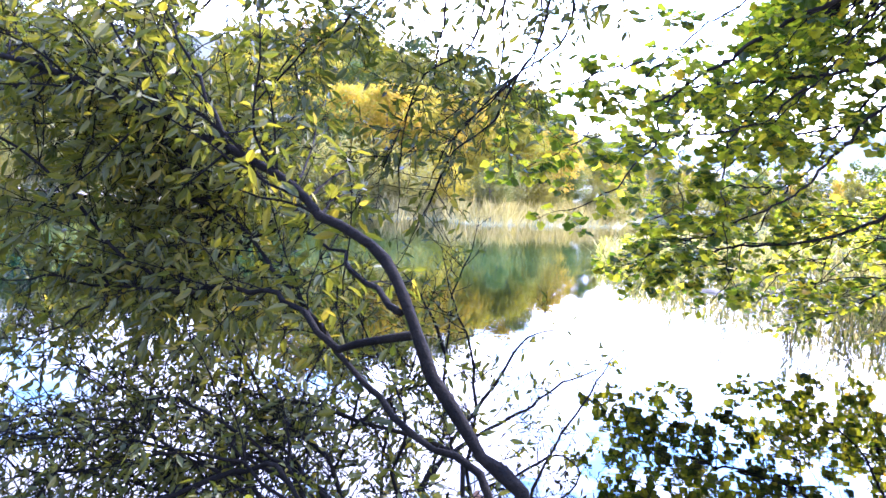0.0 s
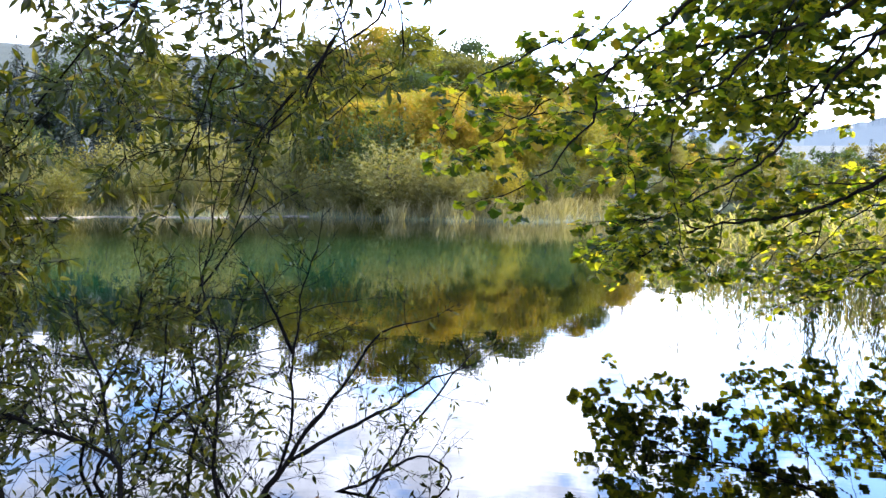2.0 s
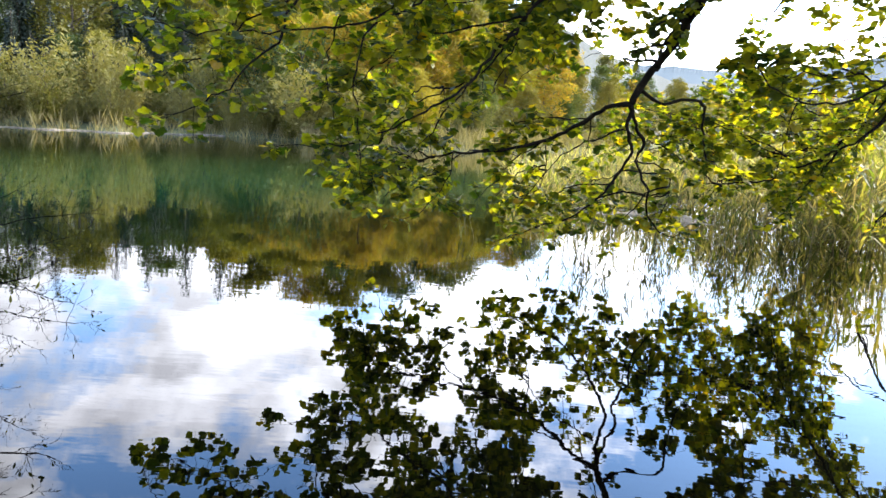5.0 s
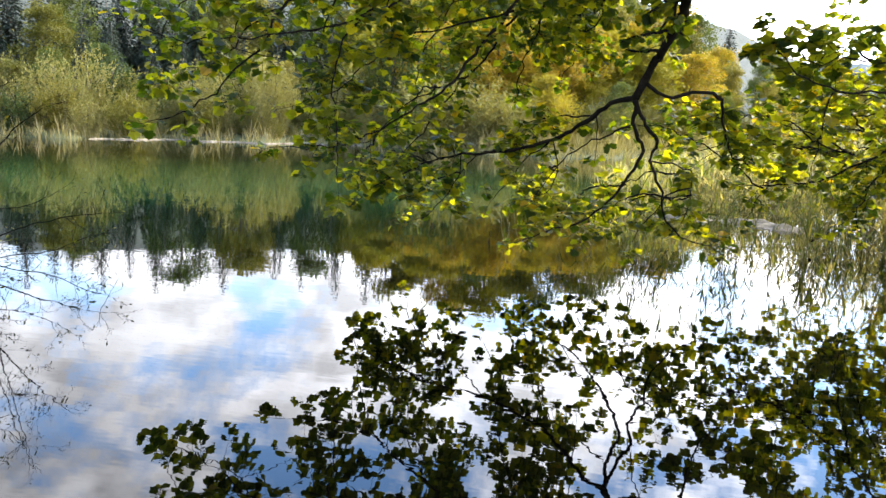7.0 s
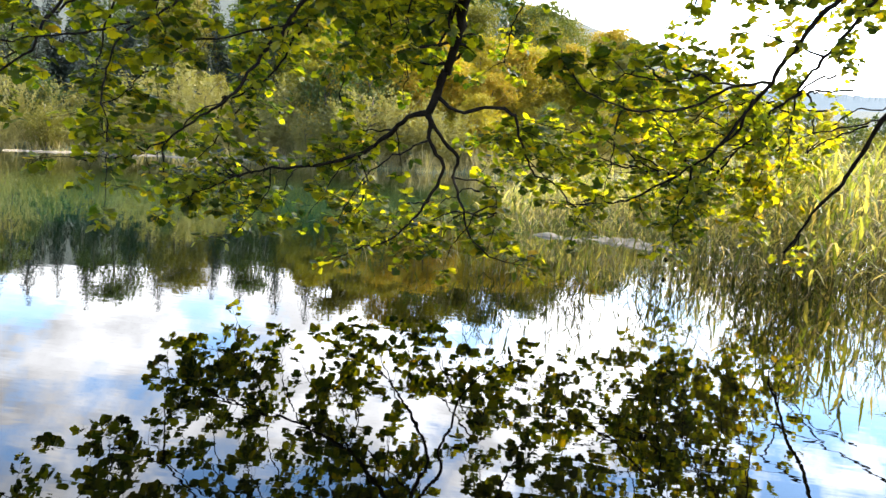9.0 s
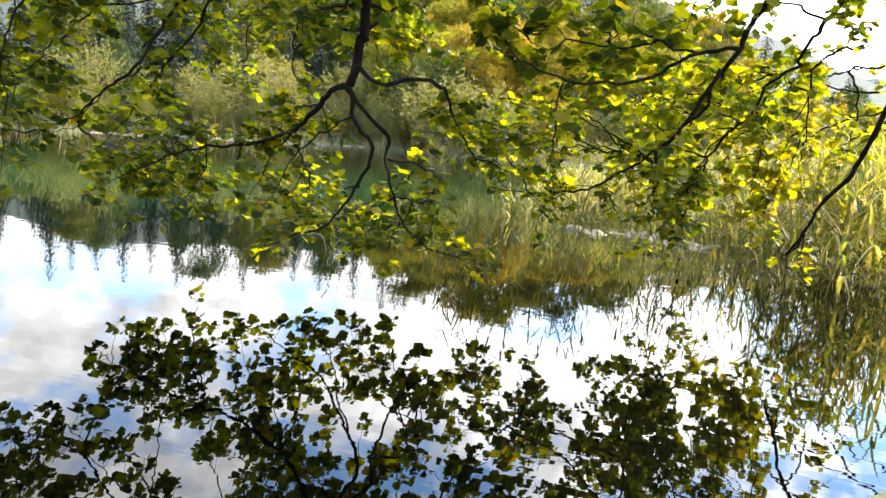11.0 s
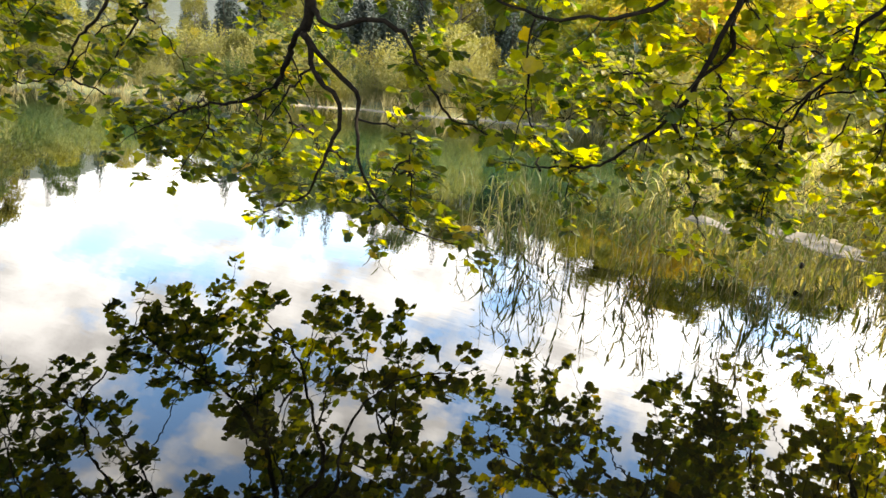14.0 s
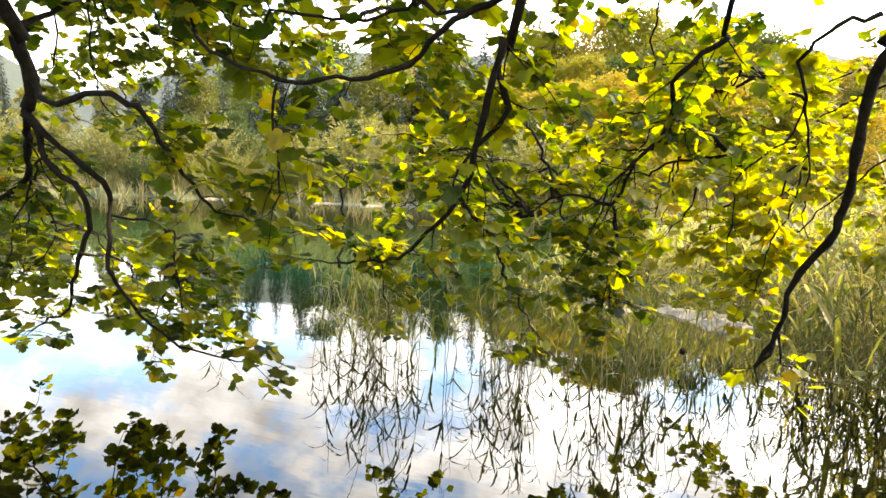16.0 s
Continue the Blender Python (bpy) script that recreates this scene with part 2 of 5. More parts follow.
CROWN_YELLOW = leaf_material("crown_yellow", [(0.0, (0.114, 0.113, 0.0116)), (0.5, (0.198, 0.177, 0.0133)), (0.9, (0.249, 0.198, 0.0166)), (1.0, (0.333, 0.193, 0.0208))], 0.32, 0.7, 0.35, SOFT)
CROWN_GREEN = leaf_material("crown_green", [(0.0, (0.0286, 0.0483, 0.0135)), (0.6, (0.0506, 0.0713, 0.0162)), (1.0, (0.0858, 0.101, 0.0225))], 0.3, 0.7, 0.35, SOFT)
CROWN_PALE = leaf_material("crown_pale", [(0.0, (0.0888, 0.084, 0.0254)), (0.6, (0.14, 0.132, 0.0409)), (1.0, (0.203, 0.183, 0.0635))], 0.28, 0.75, 0.35, SOFT)
NEEDLE = leaf_material("conifer_needle", [(0.0, (0.013, 0.022, 0.016)), (1.0, (0.026, 0.037, 0.024))], 0.1, 0.7, 0.5, SOFT)
REED_LEAF = leaf_material("reed_leaf", [(0.0, (0.0575, 0.0825, 0.0144)), (0.5, (0.115, 0.132, 0.0288)), (0.85, (0.218, 0.198, 0.066)), (1.0, (0.391, 0.319, 0.168))], 0.5, 0.55, 1.0, (2.5, 2.3, 0.8))
REED_GREEN = leaf_material("reed_green", [(0.0, (0.02, 0.034, 0.007)), (0.6, (0.045, 0.06, 0.012)), (0.92, (0.09, 0.09, 0.025)), (1.0, (0.2, 0.16, 0.07))], 0.4, 0.6, 1.0, (2.0, 2.0, 0.5))
REED_STEM = leaf_material("reed_stem", [(0.0, (0.05, 0.052, 0.016)), (0.6, (0.12, 0.105, 0.04)), (1.0, (0.26, 0.21, 0.10))], 0.15, 0.7, 1.0, SOFT)
REED_DRY = leaf_material("reed_dry", [(0.0, (0.128, 0.119, 0.0478)), (0.6, (0.213, 0.187, 0.085)), (1.0, (0.33, 0.275, 0.149))], 0.3, 0.7, 1.0, SOFT)
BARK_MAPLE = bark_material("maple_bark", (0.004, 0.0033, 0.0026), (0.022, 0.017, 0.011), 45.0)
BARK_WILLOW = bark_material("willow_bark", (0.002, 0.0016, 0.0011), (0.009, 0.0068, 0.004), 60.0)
BARK_FAR = bark_material("forest_bark", (0.05, 0.04, 0.03), (0.16, 0.13, 0.10), 8.0)
SOIL = ground_material()
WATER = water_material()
MUD = bark_material("pale_mud", (0.09, 0.075, 0.05), (0.34, 0.285, 0.21), 7.0)
# distance haze is painted into the ridge's blue-grey foliage colour
RIDGE_HAZE = leaf_material("far_wood_haze_blue", [(0.0, (0.045, 0.07, 0.08)), (1.0, (0.065, 0.09, 0.095))], 0.0, 0.9, 1.0)


# ---- mesh tools ----
class Mesh:
    """Gathers vertices and faces, then becomes one mesh object."""

    def __init__(self):
        self.v, self.f, self.n = [], [], 0

    def put(self, verts, faces):
        self.v.append(np.asarray(verts, dtype=float).reshape(-1, 3))
        n = self.n
        self.f.extend([tuple(i + n for i in f) for f in faces])
        self.n += len(self.v[-1])

    def data(self, name, mat, smooth=False):
        me = bpy.data.meshes.new(name)
        me.from_pydata(np.concatenate(self.v).tolist() if self.v else [], [], self.f)
        me.materials.append(mat)
        if smooth:
            me.polygons.foreach_set("use_smooth", [True] * len(me.polygons))
        me.update()
        return me

    def make(self, name, mat, parent=None, label="", smooth=False):
        ob = new(name, self.data(name, mat, smooth))
        if parent is not None:
            ob.parent = parent
        if label:
            tagged(ob, label)
        return ob


def curve_points(ctrl, step=0.06):
    """A smooth line through the control points (Catmull-Rom)."""
    c = [np.array(p, dtype=float) for p in ctrl]
    c = [2 * c[0] - c[1]] + c + [2 * c[-1] - c[-2]]
    out = []
    for k in range(1, len(c) - 2):
        n = max(2, int(np.linalg.norm(c[k + 1] - c[k]) / step))
        for s in np.arange(n) / n:
            a, b, d, e = c[k - 1], c[k], c[k + 1], c[k + 2]
            out.append(0.5 * (2 * b + (d - a) * s + (2 * a - 5 * b + 4 * d - e) * s * s + (3 * b - a - 3 * d + e) * s ** 3))
    out.append(c[-2])
    return np.array(out)


def tube(mesh, pts, r0, r1, sides=6, power=1.0, knots=0.0, rng=None):
    """A tapered tube along pts."""
    pts = np.asarray(pts, dtype=float)
    n = len(pts)
    tan = np.gradient(pts, axis=0)
    tan /= np.linalg.norm(tan, axis=1)[:, None] + 1e-9
    ref = np.array((0.31, 0.17, 0.93))
    if abs(tan[0] @ ref) > 0.9:
        ref = np.array((0.9, 0.3, 0.1))
    a = np.cross(tan, ref)
    a /= np.linalg.norm(a, axis=1)[:, None] + 1e-9
    b = np.cross(tan, a)
    r = r0 + (r1 - r0) * np.linspace(0, 1, n) ** power
    if knots and rng is not None:
        r = r * (1 + knots * rng.normal(size=n))
    ang = np.arange(sides) * 2 * np.pi / sides
    ring = pts[:, None] + r[:, None, None] * (np.cos(ang)[None, :, None] * a[:, None] + np.sin(ang)[None, :, None] * b[:, None])
    faces = []
    for i in range(n - 1):
        for k in range(sides):
            k2 = (k + 1) % sides
            faces.append((i * sides + k, i * sides + k2, (i + 1) * sides + k2, (i + 1) * sides + k))
    if sides > 3:
        faces.append(tuple(range((n - 1) * sides, n * sides)))
        faces.append(tuple(reversed(range(sides))))
    mesh.put(ring.reshape(-1, 3), faces)


def unit(v):
    v = np.asarray(v, dtype=float)
    return v / (np.linalg.norm(v, axis=-1, keepdims=True) + 1e-9)


# one blade: outline of the right half from stalk to tip, folded along the rib
MAPLE_HALF = [(0.0, 0.04), (0.15, -0.09), (0.36, -0.11), (0.50, 0.0), (0.46, 0.14), (0.61, 0.22), (0.70, 0.40), (0.61, 0.54), (0.42, 0.55), (0.40, 0.72), (0.26, 0.85), (0.12, 0.86), (0.0, 0.94)]
MAPLE_SIMPLE = [(0.0, 0.0), (0.40, -0.08), (0.66, 0.32), (0.56, 0.54), (0.30, 0.80), (0.0, 0.94)]
WILLOW_HALF = [(0.0, 0.0), (0.13, 0.2), (0.18, 0.46), (0.11, 0.76), (0.0, 1.0)]


def blade(half, fold=0.16, curl=0.18):
    right = [(x, y, fold * x - curl * y * y) for x, y in half]
    left = [(-x, y, z) for x, y, z in right[1:-1]]
    n = len(half)
    faces = [tuple(range(n)), tuple([n - 1] + list(range(n + len(left) - 1, n - 1, -1)) + [0])]
    return np.array(right + left), [faces[0], tuple(reversed(faces[1]))]


def put_leaves(mesh, half, places, ways, ups, sizes, fold=0.16, curl=0.18):
    """Many blades at once: stalk ends, directions, upper sides, lengths."""
    verts, faces = blade(half, fold, curl)
    y = unit(ways)
    x = unit(np.cross(y, ups))
    z = np.cross(x, y)
    s = np.asarray(sizes)[:, None, None]
    all_v = np.asarray(places)[:, None] + s * (verts[None, :, 0:1] * x[:, None] + verts[None, :, 1:2] * y[:, None] + verts[None, :, 2:3] * z[:, None])
    m = len(verts)
    fs = [tuple(i + k * m for i in f) for k in range(len(all_v)) for f in faces]
    mesh.put(all_v.reshape(-1, 3), fs)


def single_leaf(name, half, mat):
    me = Mesh()
    v, f = blade(half)
    me.put(v, f)
    return me.data(name, mat)


def leaf_pose(place, way, up, size):
    y = Vector(way).normalized()
    x = y.cross(Vector(up)).normalized()
    z = x.cross(y)
    m = Matrix((x, y, z)).transposed().to_4x4()
    return Matrix.Translation(place) @ m @ Matrix.Diagonal((size, size, size, 1))


def empty(name, place=(0, 0, 0)):
    ob = new(name)
    ob.location = place
    return ob


# ---- lake basin and hills: one ground sheet ----
HEADINGS = [-180, -120, -100, -85, -70, -58, -41, -31, -24, -12, -4, 3, 10, 14, 25, 36, 44, 55, 70, 100, 180]
REACH = [7, 9, 14, 26, 35, 36, 36, 36, 36, 30, 31, 36, 46, 88, 95, 60, 30, 16, 9, 6, 7]
HUB = (4.0, 3.0)
BANK = [(-40, -9), (-8, -1.6), (-2, 0.5), (0.2, 1.15), (2.4, 1.15), (4.3, 1.6), (5.6, 2.5), (6.3, 3.4), (6.9, 4.9), (7.8, 6.2), (8.6, 7.0), (9.6, 8.6), (14, 11), (40, 16)]
SKY_HEAD = [-90, -75, -62, -57, -53, -46, -38, -30, -20, -12, -6, -2, 2, 6, 9, 14, 24, 34, 50]
SKY_UP = [12, 11, 9, 5.5, 7.5, 11.8, 12.0, 12.2, 12.5, 14.4, 13.4, 12, 10.3, 8.8, 6.5, 5.0, 4.6, 6, 8]


def polar(x, y):
    return np.degrees(np.arctan2(x - HUB[0], y - HUB[1])), np.hypot(x - HUB[0], y - HUB[1])


def bank_distance(x, y):
    """Metres from the near bank's edge; positive over the water."""
    best = np.full(np.shape(x), 1e9)
    side = np.zeros(np.shape(x))
    for (ax, ay), (bx, by) in zip(BANK, BANK[1:]):
        dx, dy = bx - ax, by - ay
        s = np.clip(((x - ax) * dx + (y - ay) * dy) / (dx * dx + dy * dy), 0, 1)
        d = np.hypot(x - ax - s * dx, y - ay - s * dy)
        near = d < best
        best = np.where(near, d, best)
        side = np.where(near, np.sign(dx * (y - ay) - dy * (x - ax)), side)
    return best * side


def ground_height(x, y):
    head, r = polar(x, y)
    shore = np.interp(head, HEADINGS, REACH) + 0.7 * np.sin(head * 0.45) + 0.5 * np.sin(head * 1.3 + 1)
    far = r - shore
    near = -bank_distance(x, y)
    out = np.maximum(np.where(r > 14, far, -50), near)
    z = np.where(out < 0, np.maximum(0.28 * out, -2.2) - 0.02, 0)
    rise = 0.25 * np.clip(out, 0, 1.2) + 0.10 * np.clip(out - 1.2, 0, 60) * np.where(near > far, 0.25, 1.0)
    z = np.where(out >= 0, rise, z)
    hill = np.interp(head, SKY_HEAD, SKY_UP)
    z = z + np.where(far > 60, np.clip((far - 60) / 220, 0, 1) ** 1.3 * np.tan(np.radians(hill * 0.8)) * 300, 0)
    return z


def build_ground():
    rings = np.concatenate([np.linspace(0.0, 14, 57)[1:], np.linspace(14.6, 60, 90), np.linspace(62, 130, 40), np.geomspace(136, 2400, 34)])
    ang = np.radians(np.linspace(-180, 180, 361)[:-1])
    rr, aa = np.meshgrid(rings, ang, indexing="ij")
    x, y = HUB[0] + rr * np.sin(aa), HUB[1] + rr * np.cos(aa)
    z = ground_height(x, y)
    na, nr = len(ang), len(rings)
    verts = np.stack([x, y, z], -1).reshape(-1, 3)
    c = ground_height(np.array([HUB[0]]), np.array([HUB[1]]))[0]
    faces = [(i * na + k, i * na + (k + 1) % na, (i + 1) * na + (k + 1) % na, (i + 1) * na + k) for i in range(nr - 1) for k in range(na)]
    faces = [tuple(reversed(f)) for f in faces]
    me = Mesh()
    me.put(verts, faces)
    me.put([(HUB[0], HUB[1], c)], [])
    me.f += [(len(verts), k, (k + 1) % na) for k in range(na)]
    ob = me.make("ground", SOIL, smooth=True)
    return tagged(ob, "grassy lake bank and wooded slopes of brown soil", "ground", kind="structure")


build_ground()


def build_water():
    me = Mesh()
    n = 96
    a = np.radians(np.linspace(0, 360, n, endpoint=False))
    verts = [(4.0, 20.0, 0.0)] + [(4 + 150 * math.sin(k), 20 + 150 * math.cos(k), 0.0) for k in a]
    me.put(verts, [(0, 1 + (k + 1) % n, 1 + k) for k in range(n)])
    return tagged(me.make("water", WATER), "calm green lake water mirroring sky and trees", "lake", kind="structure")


build_water()


def build_ridge(dist, heads, tops, name, seed):
    """A wooded ridge far off: rough treetops on a long hill, haze painted in as blue."""
    rng = np.random.default_rng(seed)
    me = Mesh()
    h = np.arange(heads[0], heads[-1], 0.05)
    e = np.interp(h, heads, tops)
    x, y = HUB[0] + dist * np.sin(np.radians(h)), HUB[1] + dist * np.cos(np.radians(h))
    rows = []
    for k, share in enumerate((0.0, 0.35, 0.7, 0.9, 1.0)):
        z = np.tan(np.radians(e)) * dist * share + 1.3
        z = z + (dist * 0.0022 * (np.convolve(rng.normal(size=len(h) + 8), np.ones(9) / 9, 'valid') * 0.9 + 0.05 * rng.normal(size=len(h))) if k == 4 else -5 * (k == 0))
        back = dist * 0.5 * share
        rows.append(np.stack([x + back * np.sin(np.radians(h)), y + back * np.cos(np.radians(h)), z * (1 + 0.5 * share)], -1))
    n = len(h)
    me.put(np.concatenate(rows), [(k * n + i, k * n + i + 1, (k + 1) * n + i + 1, (k + 1) * n + i) for k in range(4) for i in range(n - 1)])
    return tagged(me.make(name, RIDGE_HAZE), "haze-blue wooded hill ridge beyond the lake", "hill", kind="structure")


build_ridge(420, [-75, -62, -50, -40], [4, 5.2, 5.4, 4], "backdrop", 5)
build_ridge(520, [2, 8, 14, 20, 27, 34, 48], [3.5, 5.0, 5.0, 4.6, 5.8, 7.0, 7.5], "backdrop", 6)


# ---- trees of the far shore ----
def put_cards(me, places, ways, ups, sizes, wide=0.36):
    """Small leaf tufts: bent four-cornered scraps."""
    y = unit(ways)
    x = unit(np.cross(y, ups))
    z = np.cross(x, y)
    s = np.asarray(sizes)[:, None]
    v = np.stack([places, places + s * (wide * x + 0.5 * y + 0.12 * z), places + s * y, places + s * (-wide * x + 0.42 * y + 0.12 * z)], 1)
    me.put(v.reshape(-1, 3), [(4 * k, 4 * k + 1, 4 * k + 2, 4 * k + 3) for k in range(len(v))])


def crown_mesh(name, mat, seed, height, width, clumps, cards, card, base=0.25):
    rng = np.random.default_rng(seed)
    me = Mesh()
    for k in range(clumps):
        u = rng.uniform(base, 1.0)
        prof = math.sin(math.pi * min(1, (u - base * 0.6) / (1.06 - base * 0.6))) ** 0.7
        ang, rad = rng.uniform(0, 2 * math.pi), width * prof * math.sqrt(rng.uniform(0.05, 1)) * rng.uniform(0.75, 1.2)
        c = np.array((rad * math.cos(ang), rad * math.sin(ang), u * height * rng.uniform(0.93, 1.03)))
        spread = np.array((0.25, 0.25, 0.18)) * width * rng.uniform(0.6, 1.15)
        p = c + unit(rng.normal(size=(cards, 3))) * (rng.uniform(0.02, 1, (cards, 1)) ** 0.45) * spread * 1.75
        p = p[p[:, 2] > 0.04 * height]
        w = unit(rng.normal(size=p.shape) + np.array((0, 0, -0.3)) + 0.6 * unit(p - np.array((0, 0, height * 0.5))))
        up = unit(rng.normal(size=p.shape) * 0.7 + np.array((0, 0, 0.8)))
        put_cards(me, p, w, up, card * rng.uniform(0.6, 1.3, len(p)))
    return me.data(name, mat)


def shrub_mesh(name, mat, seed, height, width, shoots, leaf, dense=46):
    """A many-stemmed shrub: leaning shoots of uneven length, each set with small narrow leaves."""
    rng = np.random.default_rng(seed)
    me = Mesh()
    for k in range(shoots):
        a = rng.uniform(0, 2 * math.pi)
        out = width * math.sqrt(rng.uniform(0, 1)) * rng.uniform(0.6, 1.15)
        tall = height * rng.uniform(0.45, 1.03) * (1 - 0.38 * (out / width) ** 2)
        foot = np.array((math.cos(a), math.sin(a), 0)) * out * 0.35
        n = max(8, int(dense * tall / height))
        u = rng.uniform(0.12, 1.0, n)
        line = foot + np.stack([math.cos(a) * out * 0.75 * u ** 1.3, math.sin(a) * out * 0.75 * u ** 1.3, tall * u], -1)
        p = line + rng.normal(size=(n, 3)) * np.array((0.09, 0.09, 0.06)) * height / 3 * (1.25 - 0.8 * u)[:, None]
        p[:, 2] = np.maximum(p[:, 2], 0.03 * height)
        w = unit(rng.normal(size=(n, 3)) * 0.75 + np.array((0.5 * math.cos(a), 0.5 * math.sin(a), 0.75)))
        put_cards(me, p, w, unit(rng.normal(size=(n, 3)) * 0.8 + np.array((0, 0, 0.6))), leaf * rng.uniform(0.5, 1.3, n), 0.2)
    return me.data(name, mat)


def spruce_mesh(name, mat, seed, height, width):
    rng = np.random.default_rng(seed)
    me = Mesh()
    tiers = 36
    for k in range(tiers):
        u = 0.06 + 0.93 * k / tiers
        r = width * (1 - u) ** 0.85 * rng.uniform(0.85, 1.15) + 0.04
        for a in np.arange(0, 2 * math.pi, 2 * math.pi / max(5, int(19 * (1 - u) + 4))) + rng.uniform(0, 6):
            n = max(3, int(r / 0.13))
            s = np.linspace(0.12, 1, n)
            droop = -0.32 * s ** 1.5 * r * rng.uniform(0.6, 1.3)
            rr = s * r * rng.uniform(0.75, 1.1)
            aa = a + rng.normal() * 0.1
            p = np.stack([rr * math.cos(aa), rr * math.sin(aa), u * height + droop], -1) + rng.normal(size=(n, 3)) * 0.05
            w = np.tile((math.cos(aa), math.sin(aa), -0.45), (n, 1)) + rng.normal(size=(n, 3)) * 0.35
            put_cards(me, p, w, np.tile((0, 0, 1.0), (n, 1)) + rng.normal(size=(n, 3)) * 0.3, rng.uniform(0.3, 0.55, n) * (0.5 + 0.5 * (1 - u)))
    return me.data(name, mat)


def trunk_mesh(name, seed, height, r, limbs=6):
    rng = np.random.default_rng(seed)
    me = Mesh()
    pts = np.array([(rng.normal() * 0.12 * s, rng.normal() * 0.12 * s, height * s) for s in np.linspace(0, 0.92, 7)])
    pts[0] = (0, 0, -0.4)
    tube(me, pts, r, r * 0.25, 6)
    for k in range(limbs):
        s = rng.uniform(0.25, 0.8)
        a = rng.uniform(0, 2 * math.pi)
        p0 = np.array([np.interp(s * 6, range(7), pts[:, j]) for j in range(3)])
        ln = height * rng.uniform(0.15, 0.28)
        d = np.array((math.cos(a), math.sin(a), rng.uniform(0.4, 1.0)))
        tube(me, [p0, p0 + d * ln * 0.5 + (0, 0, 0.1), p0 + d * ln], r * 0.4, r * 0.1, 5)
    return me.data(name, BARK_FAR, True)


def tree_kind(name, trunk, crown, label, category):
    root = empty(name)
    for part_name, data in (("trunk", trunk), ("crown", crown)):
        if data is not None:
            ob = new(part_name, data)
            ob.parent = root
    return tagged(root, label, category, "trees of the far shore")


def far_woods():
    rng = np.random.default_rng(11)
    kinds = {}
    # unit height 10 for trees, 3 for shrubs, 12 for conifers
    t1, t2 = trunk_mesh("trunk", 1, 9.5, 0.16), trunk_mesh("trunk", 2, 9.5, 0.14, 8)
    spr = trunk_mesh("trunk", 3, 11.6, 0.15, 0)
    kinds["olive"] = [tree_kind("birch_tree", t1, crown_mesh("crown", CROWN_OLIVE, 21, 10, 2.3, 105, 84, 0.21), "slender olive-green autumn tree on the far slope", "tree"),
                      tree_kind("alder_tree", t2, crown_mesh("crown", CROWN_GREEN, 22, 10, 2.5, 105, 84, 0.21), "dark green leafy tree on the far slope", "tree")]
    kinds["yellow"] = [tree_kind("birch_tree", t2, crown_mesh("crown", CROWN_YELLOW, 23, 10, 2.2, 105, 84, 0.21), "golden yellow autumn tree on the far slope", "tree")]
    kinds["shrub"] = [tree_kind("willow_shrub", trunk_mesh("stem", 4, 2.6, 0.05, 7), shrub_mesh("crown", CROWN_PALE, 24, 3, 1.35, 120, 0.15), "pale grey-green willow shrub at the water's edge", "shrub"),
                      tree_kind("willow_shrub", trunk_mesh("stem", 5, 2.6, 0.05, 7), shrub_mesh("crown", CROWN_OLIVE, 25, 3, 1.25, 120, 0.15), "olive-green rounded shrub at the water's edge", "shrub"),
                      tree_kind("hazel_shrub", trunk_mesh("stem", 6, 2.6, 0.05, 7), shrub_mesh("crown", CROWN_GREEN, 26, 3, 1.2, 120, 0.15), "dense dark green shrub on the far shore", "shrub"),
                      tree_kind("willow_shrub", trunk_mesh("stem", 7, 2.6, 0.05, 7), shrub_mesh("crown", CROWN_YELLOW, 27, 3, 1.2, 120, 0.15), "yellow-leaved shrub on the far shore", "shrub")]
    kinds["spruce"] = [tree_kind("spruce_tree", spr, spruce_mesh("crown", NEEDLE, 28, 12, 2.3), "dark green spruce among autumn trees", "tree")]
    far_trunk = trunk_mesh("trunk", 9, 9.5, 0.16, 0)
    kinds["far"] = [tree_kind("lakeside_tree", far_trunk, crown_mesh("crown", CROWN_OLIVE, 31, 10, 2.4, 30, 30, 0.55), "small olive-brown tree on the distant shore", "tree"),
                    tree_kind("lakeside_tree", far_trunk, crown_mesh("crown", CROWN_GREEN, 32, 10, 2.5, 30, 30, 0.55), "small dark green tree on the distant shore", "tree"),
                    tree_kind("lakeside_tree", far_trunk, crown_mesh("crown", CROWN_YELLOW, 33, 10, 2.3, 30, 30, 0.55), "small yellow autumn tree on the distant shore", "tree"),
                    tree_kind("lakeside_shrub", far_trunk, crown_mesh("crown", CROWN_OLIVE, 34, 10, 4.0, 30, 30, 0.6, 0.06), "low olive shrub on the distant shore", "shrub")]
    unit_height = {"far": 10.3, "olive": 10.3, "yellow": 10.3, "shrub": 3.1, "spruce": 12.0}
    used = set()

    def plant(kind, which, head, r, height, turn, wide=1.0):
        x, y = HUB[0] + r * math.sin(radians(head)), HUB[1] + r * math.cos(radians(head))
        z = float(ground_height(np.array([x]), np.array([y]))[0])
        s = height / unit_height[kind]
        src = kinds[kind][which % len(kinds[kind])]
        m = pose(x, y, z - 0.05, 0, 0, turn) @ Matrix.Diagonal((s * wide, s * wide, s, 1))
        if src not in used:
            used.add(src)
            src.matrix_world = m
            return
        ob = copy_thing(src, pose(x, y, z - 0.05, 0, 0, turn))
        ob.scale = (s * wide, s * wide, s)

    def shore(head):
        return float(np.interp(head, HEADINGS, REACH) + 0.7 * math.sin(head * 0.45) + 0.5 * math.sin(head * 1.3 + 1))

